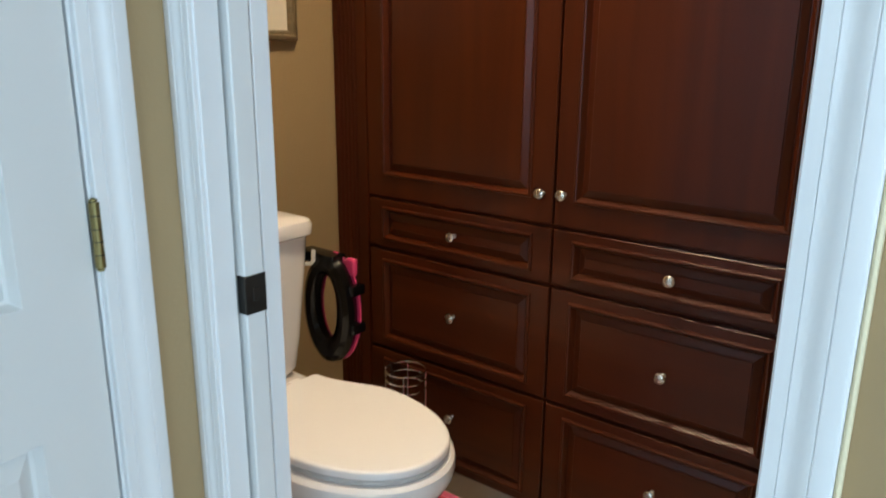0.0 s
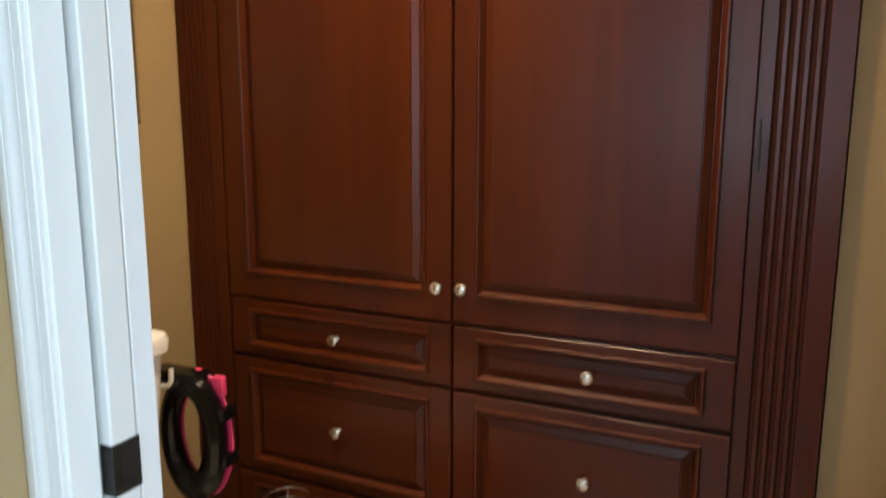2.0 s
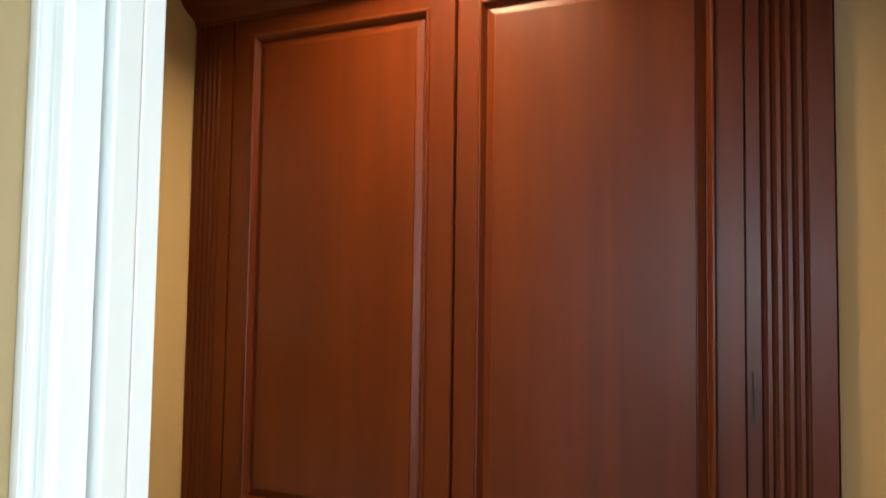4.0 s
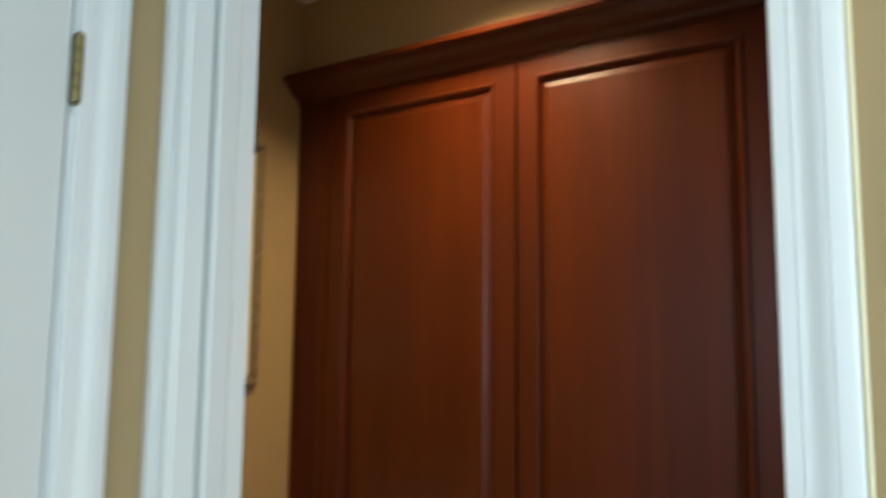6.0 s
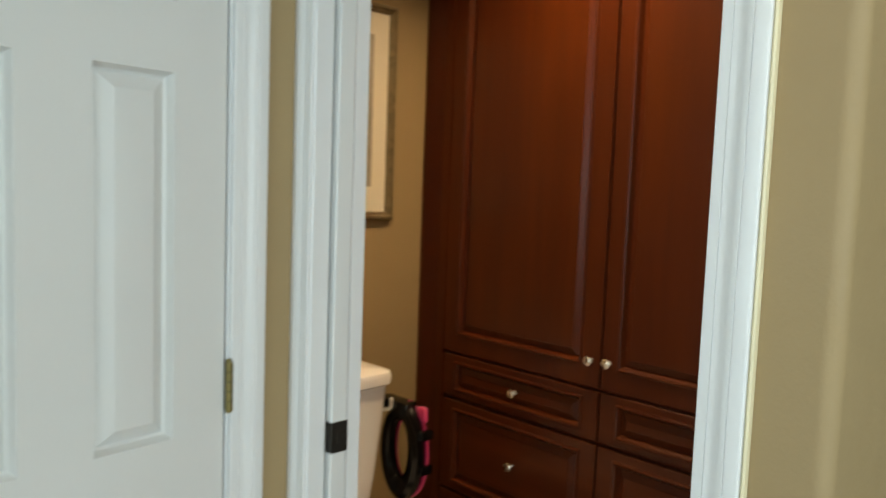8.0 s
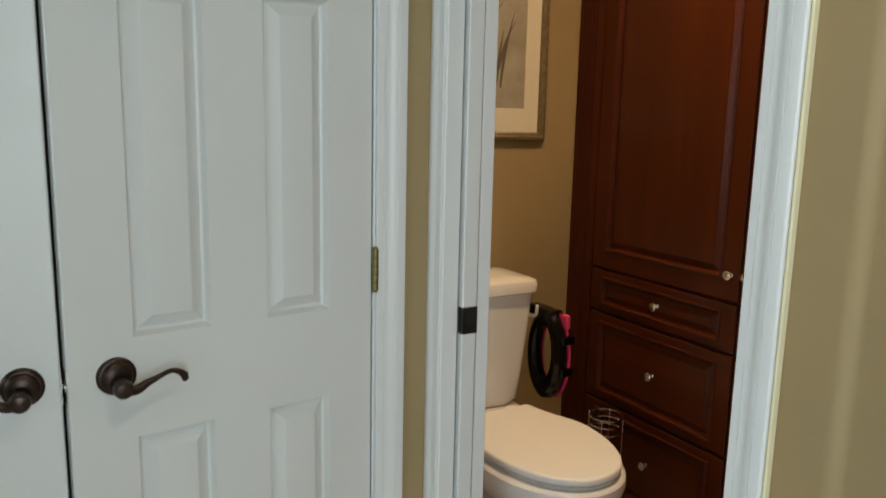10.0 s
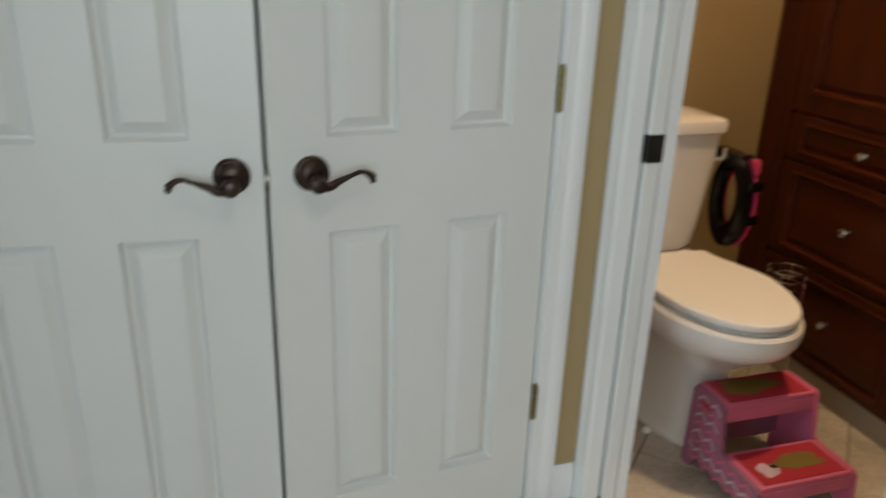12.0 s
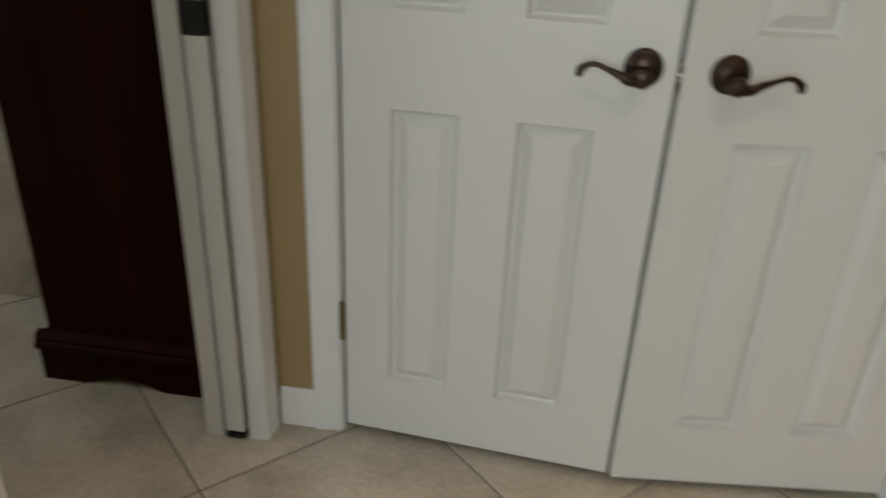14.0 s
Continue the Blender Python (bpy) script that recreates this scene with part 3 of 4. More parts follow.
def pilaster(y_hi, y_lo, first, step):
    """Fluted pilaster: rounded grooves in its face."""
    prof = [(y_hi, 0.022), (y_hi, 0.0)]
    y = first
    for _ in range(5):
        for k in range(7):
            a = math.pi * k / 6
            prof.append((y - 0.0055 + 0.0055 * math.cos(a), 0.0065 * math.sin(a)))
        y -= step
    prof += [(y_lo, 0.0), (y_lo, 0.022)]
    bm = extrude(prof, lambda u, v, w: (CABX - 0.008 + v, u, w), 0.16, 2.165)
    part("pilaster", bm, CHERRY, cabinet)
    part("pilaster_block", cuboid(CABX - 0.012, CABX + 0.014, y_lo - 0.0, y_hi, 0.078, 0.16, 0.002, 1), CHERRY, cabinet)


pilaster(YL - 0.001, 0.561, 0.668, 0.0155)
pilaster(-0.659, YR + 0.001, -0.682, 0.0178)
CROWN = [(0.014, 2.150), (-0.010, 2.150), (-0.010, 2.160), (-0.014, 2.162), (-0.017, 2.167), (-0.024, 2.172), (-0.036, 2.177), (-0.050, 2.186), (-0.060, 2.196), (-0.064, 2.203), (-0.070, 2.205), (-0.072, 2.210), (-0.080, 2.212), (-0.082, 2.218), (-0.082, 2.226), (-0.078, 2.229), (0.008, 2.229), (0.008, 2.2)]
part("crown", extrude(CROWN, lambda u, v, w: (CABX + u, w, v), YR, YL + 0.003), CHERRY_H, cabinet, "cherry-stained crown moulding")
# thin dark piece along the gap between right door and pilaster
latch = part("gap_mark", cuboid(CABX - 0.012, CABX - 0.006, -0.6690, -0.6640, 1.235, 1.297, 0.001, 1), PLATE, cabinet, "small dark mark in the gap beside the door")
part("gap_mark_tip", cuboid(CABX - 0.016, CABX - 0.012, -0.6680, -0.6650, 1.290, 1.325, 0.001, 1), PLATE, latch)

# ---- toilet ----
TX = 0.442


def egg(cx, half, tip, back, z, flat=0.5, n=44):
    """Closed outline of a toilet rim: rounded at the tip (low y), squarer at the back. flat: where it is widest."""
    wide_y = tip + (back - tip) * flat
    out = []
    for i in range(n):
        a = 2 * math.pi * i / n
        c, s = math.cos(a), math.sin(a)
        if s < 0:
            out.append((cx + half * c, wide_y + (wide_y - tip) * s, z))
        else:
            p = 2 / 8.0
            out.append((cx + half * math.copysign(abs(c) ** p, c) * (1 - 0.10 * s), wide_y + (back - wide_y) * (s ** p), z))
    return out


def lid_ring(cx, half, tip, back, z, inset=0.0, n=56):
    """Outline of an elongated seat lid: a long oval to the front, tapering to a straight back with small corners."""
    half, tip, back = half - inset, tip + inset, back - inset
    wide_y, rear, r = tip + (back - tip) * 0.56, half * 0.70, 0.012
    side = []
    for i in range(n // 2 + 1):
        a = math.pi / 2 * i / (n // 2)
        side.append((half * math.sin(a) ** 0.92, wide_y - (wide_y - tip) * math.cos(a)))
    for i in range(1, 9):
        q = i / 8
        side.append((half + (rear - half) * (3 * q * q - 2 * q ** 3) ** 0.9, wide_y + (back - r - wide_y) * q))
    for i in range(1, 6):
        a = math.pi / 2 * i / 5
        side.append((rear - r + r * math.cos(a), back - r + r * math.sin(a)))
    return [(cx + w, y, z) for w, y in side] + [(cx - w, y, z) for w, y in side[::-1] if w > 1e-6]


def rrect(x0, x1, y0, y1, z, r, k=6):
    out = []
    for cx, cy, a0 in ((x1 - r, y1 - r, 0), (x0 + r, y1 - r, 90), (x0 + r, y0 + r, 180), (x1 - r, y0 + r, 270)):
        for i in range(k + 1):
            a = radians(a0 + 90 * i / k)
            out.append((cx + r * math.cos(a), cy + r * math.sin(a), z))
    return out


toilet = thing("toilet", (TX, 0.35, 0), "bone-coloured porcelain toilet with closed elongated lid", "toilet")
bowl = loft([egg(TX, 0.112, 0.070, 0.640, 0.0000, 0.42), egg(TX, 0.114, 0.066, 0.640, 0.0120, 0.42), egg(TX, 0.104, 0.078, 0.630, 0.0350, 0.42), egg(TX, 0.100, 0.085, 0.620, 0.1200, 0.42), egg(TX, 0.106, 0.075, 0.600, 0.2000, 0.42),
             egg(TX, 0.114, 0.055, 0.570, 0.2650, 0.44), egg(TX, 0.140, 0.000, 0.520, 0.3150, 0.46), egg(TX, 0.169, -0.058, 0.480, 0.3560, 0.47), egg(TX, 0.189, -0.098, 0.455, 0.3840, 0.47), egg(TX, 0.197, -0.114, 0.440, 0.4100, 0.47), egg(TX, 0.199, -0.118, 0.440, 0.4300, 0.47), egg(TX, 0.197, -0.116, 0.440, 0.4480, 0.47), egg(TX, 0.189, -0.109, 0.435, 0.4565, 0.47)])
part("bowl", bowl, PORCELAIN, toilet)
part("deck", loft([rrect(TX - 0.150, TX + 0.150, 0.400, 0.66, 0.4020, 0.03), rrect(TX - 0.165, TX + 0.165, 0.390, 0.67, 0.4440, 0.03), rrect(TX - 0.148, TX + 0.148, 0.383, 0.665, 0.4515, 0.03)]), PORCELAIN, toilet)
part("seat", loft([lid_ring(TX, 0.181, -0.101, 0.390, z, d) for z, d in ((0.4575, 0.003), (0.4600, 0.0), (0.4675, 0.0), (0.4700, 0.003))]), SEATSHADE, toilet, "plastic seat ring, painted grey for the shade below the lid")
part("seat_lid", loft([lid_ring(TX, 0.184, -0.104, 0.395, z, d) for z, d in ((0.4720, 0.003), (0.4735, 0.0), (0.4855, 0.0), (0.4882, 0.0015), (0.4905, 0.0045), (0.4915, 0.010), (0.4932, 0.060), (0.4938, 0.120))]), SEATWHITE, toilet, "smooth white plastic lid, closed")
for sx in (-0.075, 0.075):
    part("seat_hinge", loft([rrect(TX + sx - 0.022, TX + sx + 0.022, 0.385, 0.425, 0.454, 0.008), rrect(TX + sx - 0.022, TX + sx + 0.022, 0.385, 0.425, 0.476, 0.008), rrect(TX + sx - 0.016, TX + sx + 0.016, 0.390, 0.420, 0.482, 0.008)]), SEATWHITE, toilet)
tank = part("tank", loft([rrect(TX - 0.138, TX + 0.138, 0.496, 0.660, 0.4520, 0.035), rrect(TX - 0.158, TX + 0.158, 0.481, 0.672, 0.4740, 0.035), rrect(TX - 0.166, TX + 0.166, 0.472, 0.676, 0.5500, 0.035), rrect(TX - 0.184, TX + 0.184, 0.461, 0.680, 0.7400, 0.035), rrect(TX - 0.191, TX + 0.191, 0.458, 0.682, 0.8340, 0.035)]), PORCELAIN, toilet)
part("tank_lid", loft([rrect(TX - 0.193, TX + 0.193, 0.452, 0.684, 0.8345, 0.04), rrect(TX - 0.201, TX + 0.201, 0.445, 0.686, 0.8390, 0.04), rrect(TX - 0.203, TX + 0.203, 0.443, 0.686, 0.8630, 0.04), rrect(TX - 0.199, TX + 0.199, 0.447, 0.684, 0.8745, 0.04), rrect(TX - 0.182, TX + 0.182, 0.463, 0.672, 0.8810, 0.035), rrect(TX - 0.108, TX + 0.108, 0.518, 0.63, 0.8830, 0.02)]), PORCELAIN, toilet)
part("flush_lever", tube([(TX - 0.15, 0.472, 0.80), (TX - 0.15, 0.458, 0.80), (TX - 0.11, 0.452, 0.797), (TX - 0.075, 0.450, 0.793)], [0.010, 0.008, 0.006, 0.005], 10), CHROME, toilet, "chrome flush lever")
for sy in (0.20, 0.30):
    part("bolt_cap", lathe([(0.013, 0), (0.013, 0.006), (0.009, 0.012), (0.003, 0.014)], Matrix.Translation((TX - 0.118, sy, 0.0)), 14), PORCELAIN, toilet)

# ---- child's potty seat on the side of the tank ----
potty = thing("potty_seat", (0.665, 0.43, 0.47), "black padded child's potty seat with pink rim hung on the tank", "potty seat")


def oval(cy, cz, hw, hh, x, n=36):
    return [(x, cy + hw * math.cos(2 * math.pi * i / n), cz + hh * math.sin(2 * math.pi * i / n)) for i in range(n)]


def ring_of(sections):
    bm = loft(sections + [sections[0]], cap=False)
    bmesh.ops.remove_doubles(bm, verts=bm.verts[:], dist=1e-6)
    return bm


PY, PZ = 0.436, 0.628
part("cushion", ring_of([oval(PY + 0.006, PZ + 0.006, 0.040, 0.090, 0.660), oval(PY, PZ, 0.054, 0.108, 0.648), oval(PY, PZ, 0.070, 0.128, 0.645), oval(PY, PZ, 0.084, 0.144, 0.653), oval(PY, PZ, 0.088, 0.149, 0.672), oval(PY, PZ, 0.082, 0.143, 0.688), oval(PY + 0.006, PZ + 0.006, 0.046, 0.096, 0.688), oval(PY + 0.006, PZ + 0.006, 0.038, 0.088, 0.674)]), BLACK, potty, "black padded vinyl cushion")
part("rim", ring_of([oval(PY, PZ, 0.074, 0.134, 0.690), oval(PY - 0.001, PZ + 0.001, 0.088, 0.149, 0.690), oval(PY - 0.001, PZ + 0.001, 0.090, 0.151, 0.694), oval(PY, PZ, 0.084, 0.144, 0.699), oval(PY, PZ, 0.056, 0.106, 0.699), oval(PY + 0.003, PZ + 0.005, 0.047, 0.097, 0.691)]), PINK, potty, "hot pink plastic rim")
part("back_shield", cuboid(0.652, 0.705, PY - 0.030, PY + 0.105, 0.748, 0.778, 0.008, 3), BLACK, potty)
part("rim_shield", cuboid(0.686, 0.704, PY - 0.074, PY - 0.040, 0.725, 0.772, 0.010, 3), PINK, potty)
for zz in (0.695, 0.590):
    part("strap", cuboid(0.660, 0.706, PY - 0.096, PY - 0.074, zz - 0.014, zz + 0.014, 0.006, 2), BLACK, potty)
hook = thing("wall_hook", (0.645, 0.52, 0.74), "small white plastic adhesive hook on the tank", "hook")
part("plate", cuboid(0.6305, 0.6345, 0.505, 0.535, 0.735, 0.790, 0.0015, 1), WHITEPL, hook)
part("arm", tube([(0.634, 0.520, 0.745), (0.641, 0.500, 0.746), (0.645, 0.478, 0.750), (0.646, 0.470, 0.760), (0.646, 0.468, 0.788)], [0.0055, 0.0055, 0.0055, 0.006, 0.0055], 10), WHITEPL, hook)

# ---- chrome paper holder ----
holder = thing("paper_holder", (0.835, 0.31, 0), "chrome wire toilet paper stand beside the toilet", "paper holder")
HX, HY, HR = 0.828, 0.310, 0.056


def hoop(cx, cy, r, z, n=32):
    return [(cx + r * math.cos(2 * math.pi * i / n), cy + r * math.sin(2 * math.pi * i / n), z) for i in range(n)]


for zz in (0.433, 0.408, 0.383, 0.012):
    part("ring", tube(hoop(HX, HY, HR, zz), 0.0027, 8, True), CHROME, holder)
for k in range(4):
    a = radians(35 + 90 * k)
    x, y = HX + HR * math.cos(a), HY + HR * math.sin(a)
    part("upright", tube([(x, y, 0.0), (x, y, 0.441 if k == 1 else 0.433)], 0.0027, 8), CHROME, holder)
part("base", lathe([(0.060, 0), (0.060, 0.004), (0.056, 0.006), (0.01, 0.007)], Matrix.Translation((HX, HY, 0.0)), 28), CHROME, holder)

# ---- two-step stool ----
stool = thing("step_stool", (0.505, -0.09, 0), "pink plastic two-step child's stool before the toilet", "step stool")
X0, X1 = 0.352, 0.655
SIDE = [(0.062, 0.0), (0.055, 0.235), (0.045, 0.250), (-0.060, 0.250), (-0.072, 0.240), (-0.088, 0.128), (-0.100, 0.118), (-0.228, 0.118), (-0.240, 0.108), (-0.252, 0.0), (-0.205, 0.0), (-0.170, 0.040), (-0.05, 0.048), (0.00, 0.040), (0.025, 0.0)]
for xa, xb in ((X0, X0 + 0.012), (X1 - 0.012, X1)):
    part("side_panel", loft([[(xa, y, z) for y, z in SIDE], [(xb, y, z) for y, z in SIDE]]), MAUVE if xa == X0 else ROSE, stool)
part("top_tread", cuboid(X0 + 0.013, X1 - 0.013, -0.070, 0.052, 0.234, 0.2515, 0.005, 2), ROSE, stool)
part("lower_tread", cuboid(X0 + 0.013, X1 - 0.013, -0.238, -0.092, 0.103, 0.1195, 0.005, 2), ROSE, stool)
part("tread_pad", cuboid(X0 + 0.026, X1 - 0.026, -0.060, 0.044, 0.2505, 0.2535, 0.0012, 1), RED, stool, "raspberry tread pad")
part("tread_pad", cuboid(X0 + 0.026, X1 - 0.026, -0.228, -0.104, 0.1185, 0.1215, 0.0012, 1), RED, stool, "raspberry tread pad")
part("riser", cuboid(X0 + 0.012, X1 - 0.012, -0.071, -0.058, 0.198, 0.236, 0.003, 2), ROSE, stool)
part("riser", cuboid(X0 + 0.012, X1 - 0.012, -0.240, -0.228, 0.070, 0.105, 0.003, 2), ROSE, stool)
part("back_rail", cuboid(X0 + 0.012, X1 - 0.012, 0.040, 0.052, 0.05, 0.235, 0.003, 2), MAUVE, stool)


def blob(cx, cy, rx, ry, z, seed, n=26):
    rnd = random.Random(seed)
    ph = [rnd.uniform(0, 6.28) for _ in range(3)]
    out = []
    for i in range(n):
        a = 2 * math.pi * i / n
        k = 1 + 0.13 * math.sin(3 * a + ph[0]) + 0.09 * math.sin(5 * a + ph[1]) + 0.05 * math.sin(8 * a + ph[2])
        out.append((cx + rx * k * math.cos(a), cy + ry * k * math.sin(a), z))
    return loft([out, [(x, y, z + 0.0006) for x, y, z in out]])


# solid dark oval paints the shade inside the side panel's hand hole
slot = [(0.022 * math.cos(2 * math.pi * i / 24), 0.0085 * math.sin(2 * math.pi * i / 24)) for i in range(24)]
part("handle_slot_shade", extrude(slot, lambda u, v, w: (w, -0.008 + u, 0.216 + v), X0 - 0.0022, X0 + 0.002), RED, stool, "dark raspberry oval for the shade in the hand hole")
part("print", blob(0.48, 0.0, 0.085, 0.036, 0.2536, 3), OLIVE, stool)
part("print", blob(0.53, -0.165, 0.075, 0.030, 0.1216, 5), OLIVE, stool)
part("print", blob(0.43, -0.180, 0.030, 0.026, 0.1216, 8), PALE, stool)
for k in range(8):
    z = 0.030 + k * 0.0262
    y_lo = -0.225 if z < 0.10 else -0.066
    zig, n = [], int((0.048 - y_lo) / 0.024)
    for i in range(n + 1):
        zig.append((y_lo + i * 0.024, z + (0.018 if i % 2 else 0.0)))
    top = [(X0 - 0.0008, y, q + 0.0085) for y, q in zig]
    low = [(X0 - 0.0008, y, q) for y, q in zig]
    bm = bmesh.new()
    va, vb = [bm.verts.new(p) for p in low], [bm.verts.new(p) for p in top]
    for i in range(len(zig) - 1):
        bm.faces.new((va[i], va[i + 1], vb[i + 1], vb[i]))
    geo = bmesh.ops.extrude_face_region(bm, geom=bm.faces[:])
    bmesh.ops.translate(bm, vec=(0.0012, 0, 0), verts=[g for g in geo["geom"] if isinstance(g, bmesh.types.BMVert)])
    part("chevron", bm, PALE if k % 2 else ROSE, stool)

# ---- picture ----
picture = thing("framed_picture", (0.46, 0.68, 1.309), "framed sepia botanical print with a wide cream mat", "picture")
F0, F1, G0, G1 = 0.122, 0.803, 1.313, 1.996
FR = [(0.0, 0.0), (0.0, 0.016), (0.004, 0.020), (0.012, 0.021), (0.015, 0.017), (0.018, 0.015), (0.021, 0.016), (0.024, 0.014), (0.027, 0.008), (0.027, 0.0)]
rings = []
for s, d in FR:
    y = 0.689 - d
    rings.append([(F0 + s, y, G0 + s), (F1 - s, y, G0 + s), (F1 - s, y, G1 - s), (F0 + s, y, G1 - s)])
part("frame", ring_of(rings), FRAMEGOLD, picture, "antique gold moulded frame")
M = 0.0265
P0, P1, Q0, Q1 = F0 + 0.085, F1 - 0.085, G0 + 0.105, G1 - 0.095
part("mat", loft([[(F0 + M, 0.6835, G0 + M), (F1 - M, 0.6835, G0 + M), (F1 - M, 0.6835, G1 - M), (F0 + M, 0.6835, G1 - M)], [(P0, 0.6835, Q0), (P1, 0.6835, Q0), (P1, 0.6835, Q1), (P0, 0.6835, Q1)], [(P0 + 0.001, 0.6850, Q0 + 0.001), (P1 - 0.001, 0.6850, Q0 + 0.001), (P1 - 0.001, 0.6850, Q1 - 0.001), (P0 + 0.001, 0.6850, Q1 - 0.001)]], cap=False), MAT, picture, "cream mat board")
part("print", cuboid(P0 - 0.002, P1 + 0.002, 0.6853, 0.6885, Q0 - 0.002, Q1 + 0.002), PRINT, picture, "sepia print of twigs")
rng = random.Random(4)
for k in range(7):
    x, z = 0.585 + rng.uniform(-0.09, 0.05), Q0 + 0.06 + rng.uniform(0, 0.08)
    lean, tall = rng.uniform(-0.35, 0.55), rng.uniform(0.13, 0.30)
    a, b = [], []
    for i in range(9):
        s = i / 8
        wd = 0.0065 * math.sin(math.pi * (0.12 + 0.88 * s)) * (1 - 0.5 * s) + 0.0008
        cx = x + lean * tall * (0.35 * s + 0.65 * s * s)
        a.append((cx - wd, 0.6846, z + tall * s))
        b.append((cx + wd, 0.6846, z + tall * s))
    bm = loft([a, b], cap=False, closed=False)
    part("twig", bm, TWIG, picture)

# ---- wooden crate with towels ----
TURNED = Matrix.Translation((0.868, -0.763, 0)) @ Matrix.Rotation(radians(-40.5), 4, "Z")
caddy = thing("wooden_crate", TURNED, "honey-coloured wooden crate standing askew beside the cabinet", "crate")
CW, CD, TOP = 0.100, 0.084, 0.565
for name, x0, x1, y0, y1 in (("side_board", 0, CW, -0.011, 0), ("side_board", 0, CW, -CD, 0.011 - CD), ("end_board", 0, 0.011, 0.0115 - CD, -0.0115), ("end_board", CW - 0.011, CW, 0.0115 - CD, -0.0115)):
    part(name, cuboid(x0, x1, y0, y1, 0.0, TOP, 0.002, 1), PINE, caddy, local=True)
part("shelf", cuboid(0.0115, CW - 0.0115, 0.0115 - CD, -0.0115, 0.46, 0.475), PINE, caddy, local=True)
for x0, x1, y0, y1 in ((-0.004, CW + 0.002, -0.014, 0.004), (-0.004, 0.014, -CD - 0.002, -0.0145), (CW - 0.012, CW + 0.002, -CD - 0.002, -0.0145)):
    part("rim_strip", cuboid(x0, x1, y0, y1, TOP, TOP + 0.012, 0.003, 2), PINE, caddy, local=True)
# lumpy dark sheet added for the crate's unidentified dark contents
cloth = bmesh.new()
bmesh.ops.create_grid(cloth, x_segments=16, y_segments=16, size=0.5)
for v in cloth.verts:
    x, y = v.co.x, v.co.y
    v.co = Vector((CW / 2 + x * (CW - 0.026), -CD / 2 + y * (CD - 0.026), 0.548 + 0.014 * noise.noise(Vector((x * 5, y * 5, 2.0))) + 0.009 * noise.noise(Vector((x * 11, y * 11, 7.0)))))
geo = bmesh.ops.extrude_face_region(cloth, geom=cloth.faces[:])
bmesh.ops.translate(cloth, vec=(0, 0, -0.070), verts=[g for g in geo["geom"] if isinstance(g, bmesh.types.BMVert)])
cloth.transform(TURNED)
tagged(part("crate_fill", cloth, DARKFILL), "dark grey lumpy sheet filling the crate", "cloth")


def roll(name, at, turn, r, length, start):
    """A rolled towel: a spiral band drawn out along its axis."""
    out, inn = [], []
    turns, n = 1.7, 48
    for i in range(n + 1):
        s = i / n
        a = start + 2 * math.pi * turns * s
        q = r * (0.66 + 0.34 * s)
        out.append((q * math.cos(a), q * math.sin(a)))
        inn.append(((q - 0.0042) * math.cos(a), (q - 0.0042) * math.sin(a)))
    bm = extrude(out + inn[::-1], lambda u, v, w: (w, u, v), 0.0, length)
    bm.transform(Matrix.Translation(at) @ Matrix.Rotation(radians(turn), 4, "Z"))
    return tagged(part(name, bm, TOWEL, sharp=60), "dusty rose rolled hand towel on the crate", "towel")


roll("rolled_towel", (0.872, -0.858, 0.598), -6, 0.0205, 0.075, 0.4)
roll("rolled_towel", (0.880, -0.898, 0.598), -6, 0.0200, 0.070, 2.4)

# ---- recessed lights ----


def downlight(x, y):
    """Round recessed light: trim ring and frosted lens under the ceiling."""
    lamp = thing("ceiling_light", (x, y, H), "white recessed ceiling light, switched on", "ceiling light", "recessed lights")
    part("trim_ring", ring_of([hoop(x, y, 0.075, H - 0.003), hoop(x, y, 0.100, H - 0.003), hoop(x, y, 0.098, H - 0.012), hoop(x, y, 0.080, H - 0.014)]), WHITEPL, lamp)
    part("lens", lathe([(0.074, 0), (0.074, 0.006)], Matrix.Translation((x, y, H - 0.010)), 28), LENSGLOW, lamp, "glowing frosted lens")


downlight(0.62, -0.05)
downlight(-0.50, -1.40)

# ---- bathroom beyond the second doorway ----
dresser = thing("wooden_vanity", (-1.95, 0.33, 0), "dark mahogany vanity cabinet on scalloped bracket feet", "vanity")
D0, D1, DY0, DY1 = -2.165, -1.70, 0.055, 0.62
part("body", cuboid(D0, D1, DY0, DY1, 0.135, 1.20, 0.003, 1), DARKWOOD, dresser)
APRON = [(D0 - 0.024, 0.0), (D0 + 0.085, 0.0), (D0 + 0.105, 0.010), (D0 + 0.135, 0.026), (D0 + 0.175, 0.031), (D0 + 0.225, 0.027), (D0 + 0.265, 0.013), (D0 + 0.295, 0.002), (D0 + 0.31, 0.0), (D1, 0.0), (D1, 0.096), (D0 - 0.024, 0.096)]
part("bracket_base", extrude(APRON, lambda u, v, w: (u, w, v), DY0 - 0.016, DY0 + 0.006), DARKWOOD, dresser)
part("bracket_side", cuboid(D0 - 0.024, D0 - 0.004, DY0 + 0.0065, DY1, 0.0, 0.096), DARKWOOD, dresser)
MOULD = [(0.0, 0.096), (0.026, 0.096), (0.030, 0.104), (0.028, 0.112), (0.020, 0.118), (0.022, 0.126), (0.016, 0.134), (0.006, 0.140), (0.0, 0.142)]
part("base_moulding", extrude(MOULD, lambda u, v, w: (w, DY0 - u, v), D0 - 0.026, D1), DARKWOOD, dresser)
part("base_moulding", extrude(MOULD, lambda u, v, w: (D0 - u, w, v), DY0, DY1), DARKWOOD, dresser)
part("top", cuboid(D0 - 0.02, D1, DY0 - 0.02, DY1 + 0.01, 1.2005, 1.225, 0.004, 2), DARKWOOD, dresser)
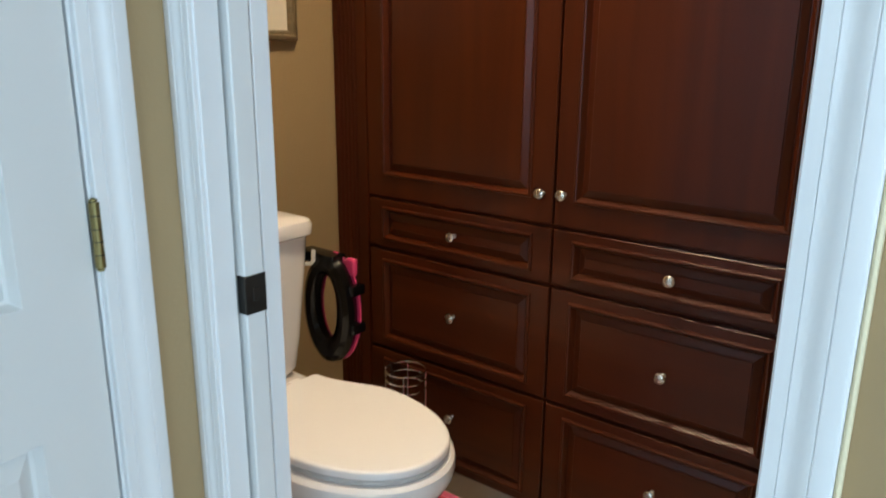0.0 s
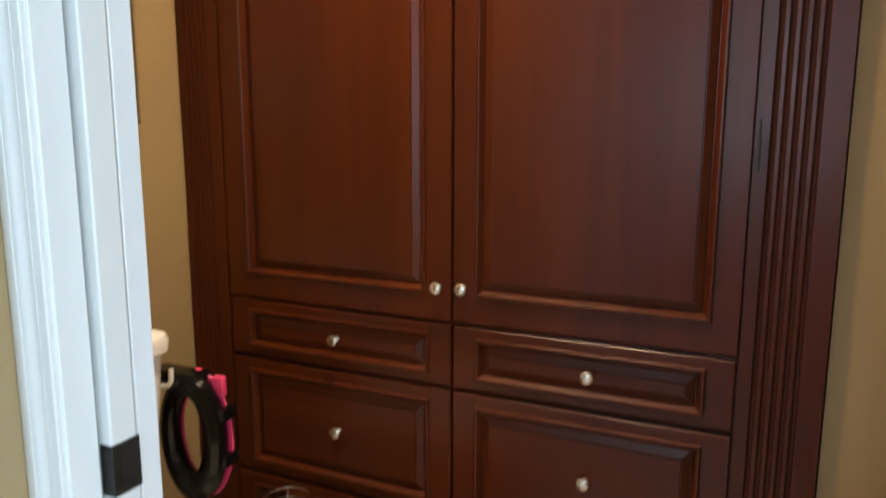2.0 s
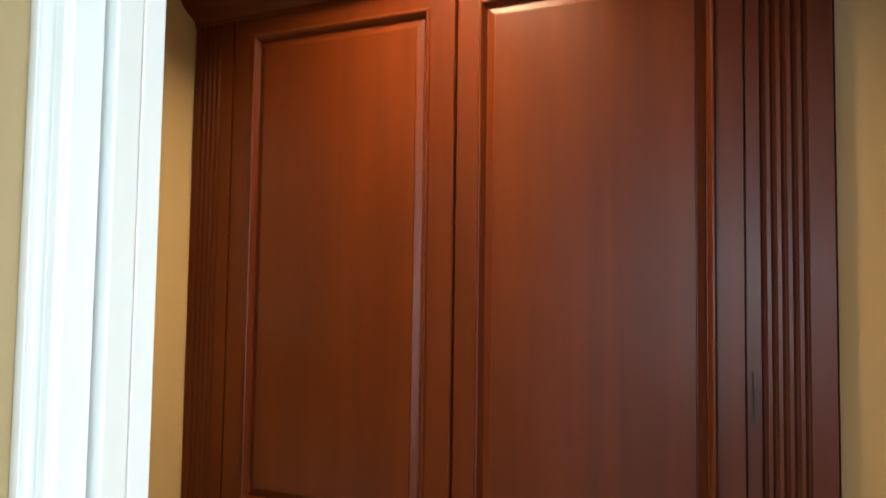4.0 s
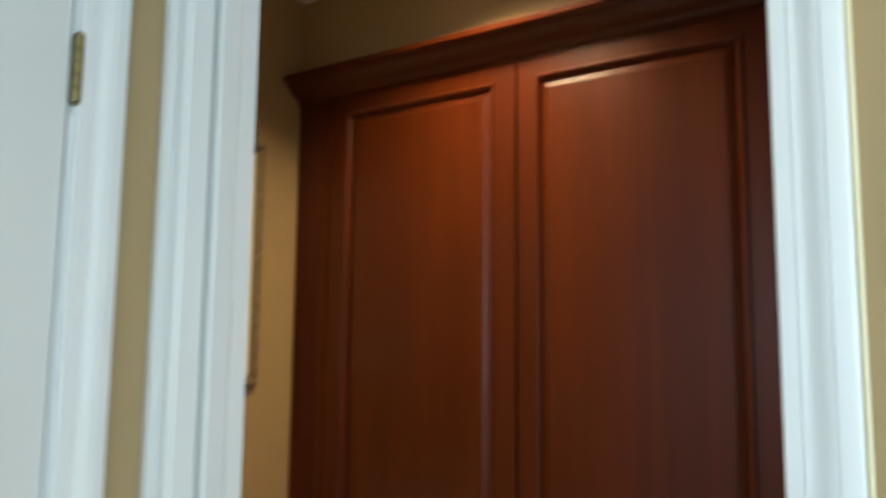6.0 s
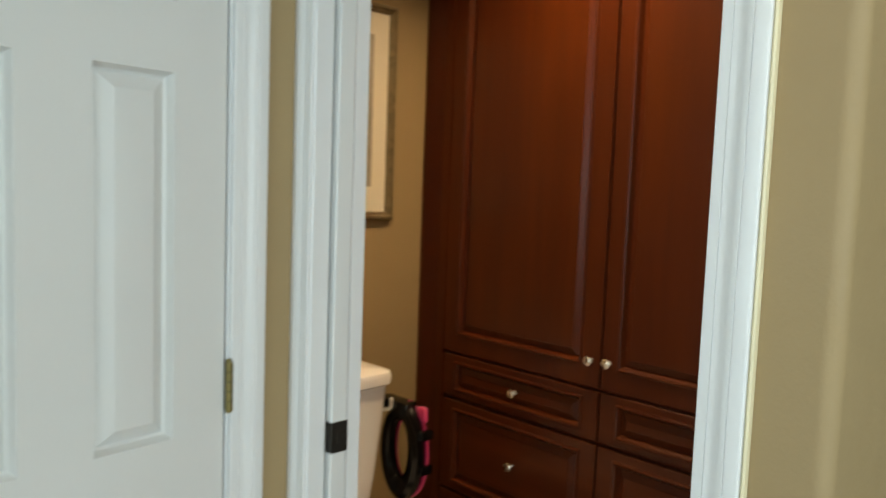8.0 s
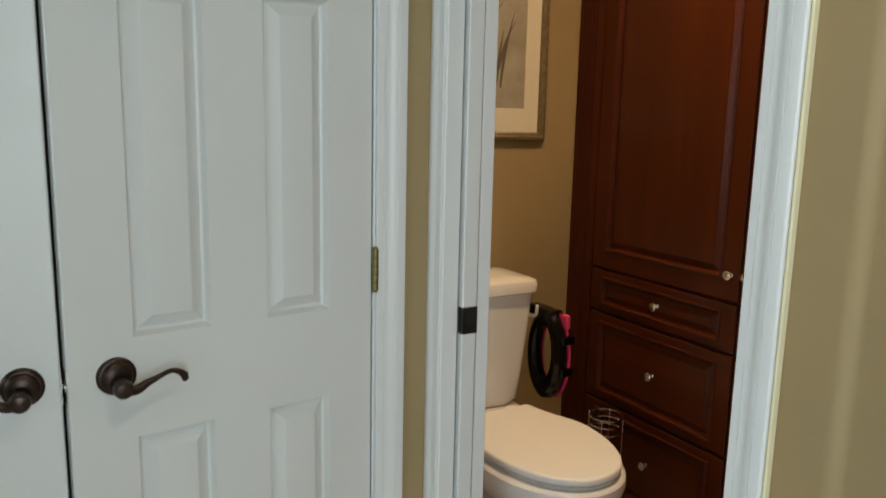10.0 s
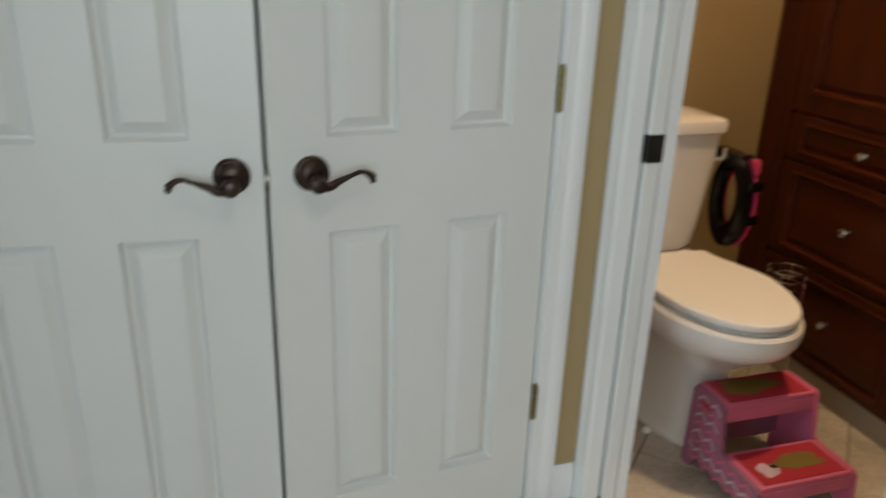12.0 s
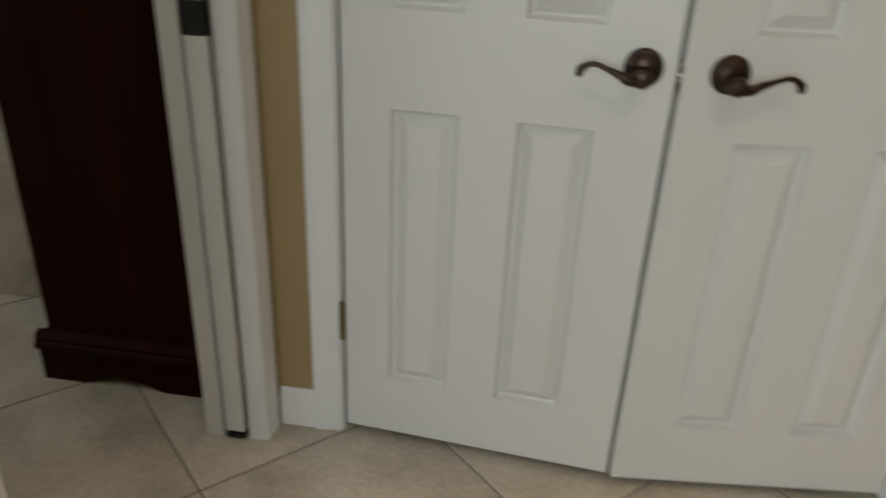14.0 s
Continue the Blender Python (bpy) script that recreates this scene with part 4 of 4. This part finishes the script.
tub = thing("bath_tub_deck", (-3.1, 1.2, 0), "beige tiled deck round a bath tub", "bath tub")
part("deck_front", cuboid(-3.98, -2.30, 0.40, 2.19, 0.0, 0.52, 0.004, 1), TILE, tub)

# ---- floor and its tiles ----
floor = tagged(part("floor", cuboid(-4.2, 2.8, -5.1, 2.4, -0.12, -0.003), GROUT), "beige diagonal ceramic tile floor with grey-brown grout", "floor", kind="structure")
PITCH, HALF = 0.532, 0.2635
tile_bm = cuboid(-HALF, HALF, -HALF, HALF, -0.012, 0.0, 0.0018, 1)
settle(tile_bm)
tile_mesh = bpy.data.meshes.new("tile")
tile_bm.to_mesh(tile_mesh)
tile_bm.free()
tile_mesh.materials.append(TILE)


def cut_tile(x, y, spin):
    """The shared whole tile, or one of its own that is cut along the edge of the floor."""
    reach = HALF * 1.4143
    if -4.19 + reach < x < 2.79 - reach and -5.09 + reach < y < 2.39 - reach:
        return tile_mesh
    bm = bmesh.new()
    bm.from_mesh(tile_mesh)
    back = spin.inverted()
    for co, no in (((-4.19, 0, 0), (-1, 0, 0)), ((2.79, 0, 0), (1, 0, 0)), ((0, -5.09, 0), (0, -1, 0)), ((0, 2.39, 0), (0, 1, 0))):
        if bm.verts:
            bmesh.ops.bisect_plane(bm, geom=bm.verts[:] + bm.edges[:] + bm.faces[:], plane_co=back @ Vector(co), plane_no=back.to_3x3() @ Vector(no), clear_outer=True)
    me = bpy.data.meshes.new("cut_tile")
    bm.to_mesh(me)
    bm.free()
    me.materials.append(TILE)
    return me


R2 = math.sqrt(0.5)
for i in range(-16, 14):
    for j in range(-14, 18):
        u, v = -0.273 + (i + 0.5) * PITCH, -0.437 + (j + 0.5) * PITCH
        x, y = (u + v) * R2, (u - v) * R2
        if not (-4.5 < x < (3.1 if y < -0.9 else 1.5) and -5.4 < y < (2.7 if x < -1.4 else 1.2)):
            continue
        spin = Matrix.Translation((x, y, 0.0)) @ Matrix.Rotation(radians(45 + 90 * ((i * 7 + j * 3) % 4)), 4, "Z")
        t = new("tile", cut_tile(x, y, spin))
        if t.data is None or not t.data.polygons:
            bpy.data.objects.remove(t)
            continue
        t.parent = floor
        t.matrix_local = spin
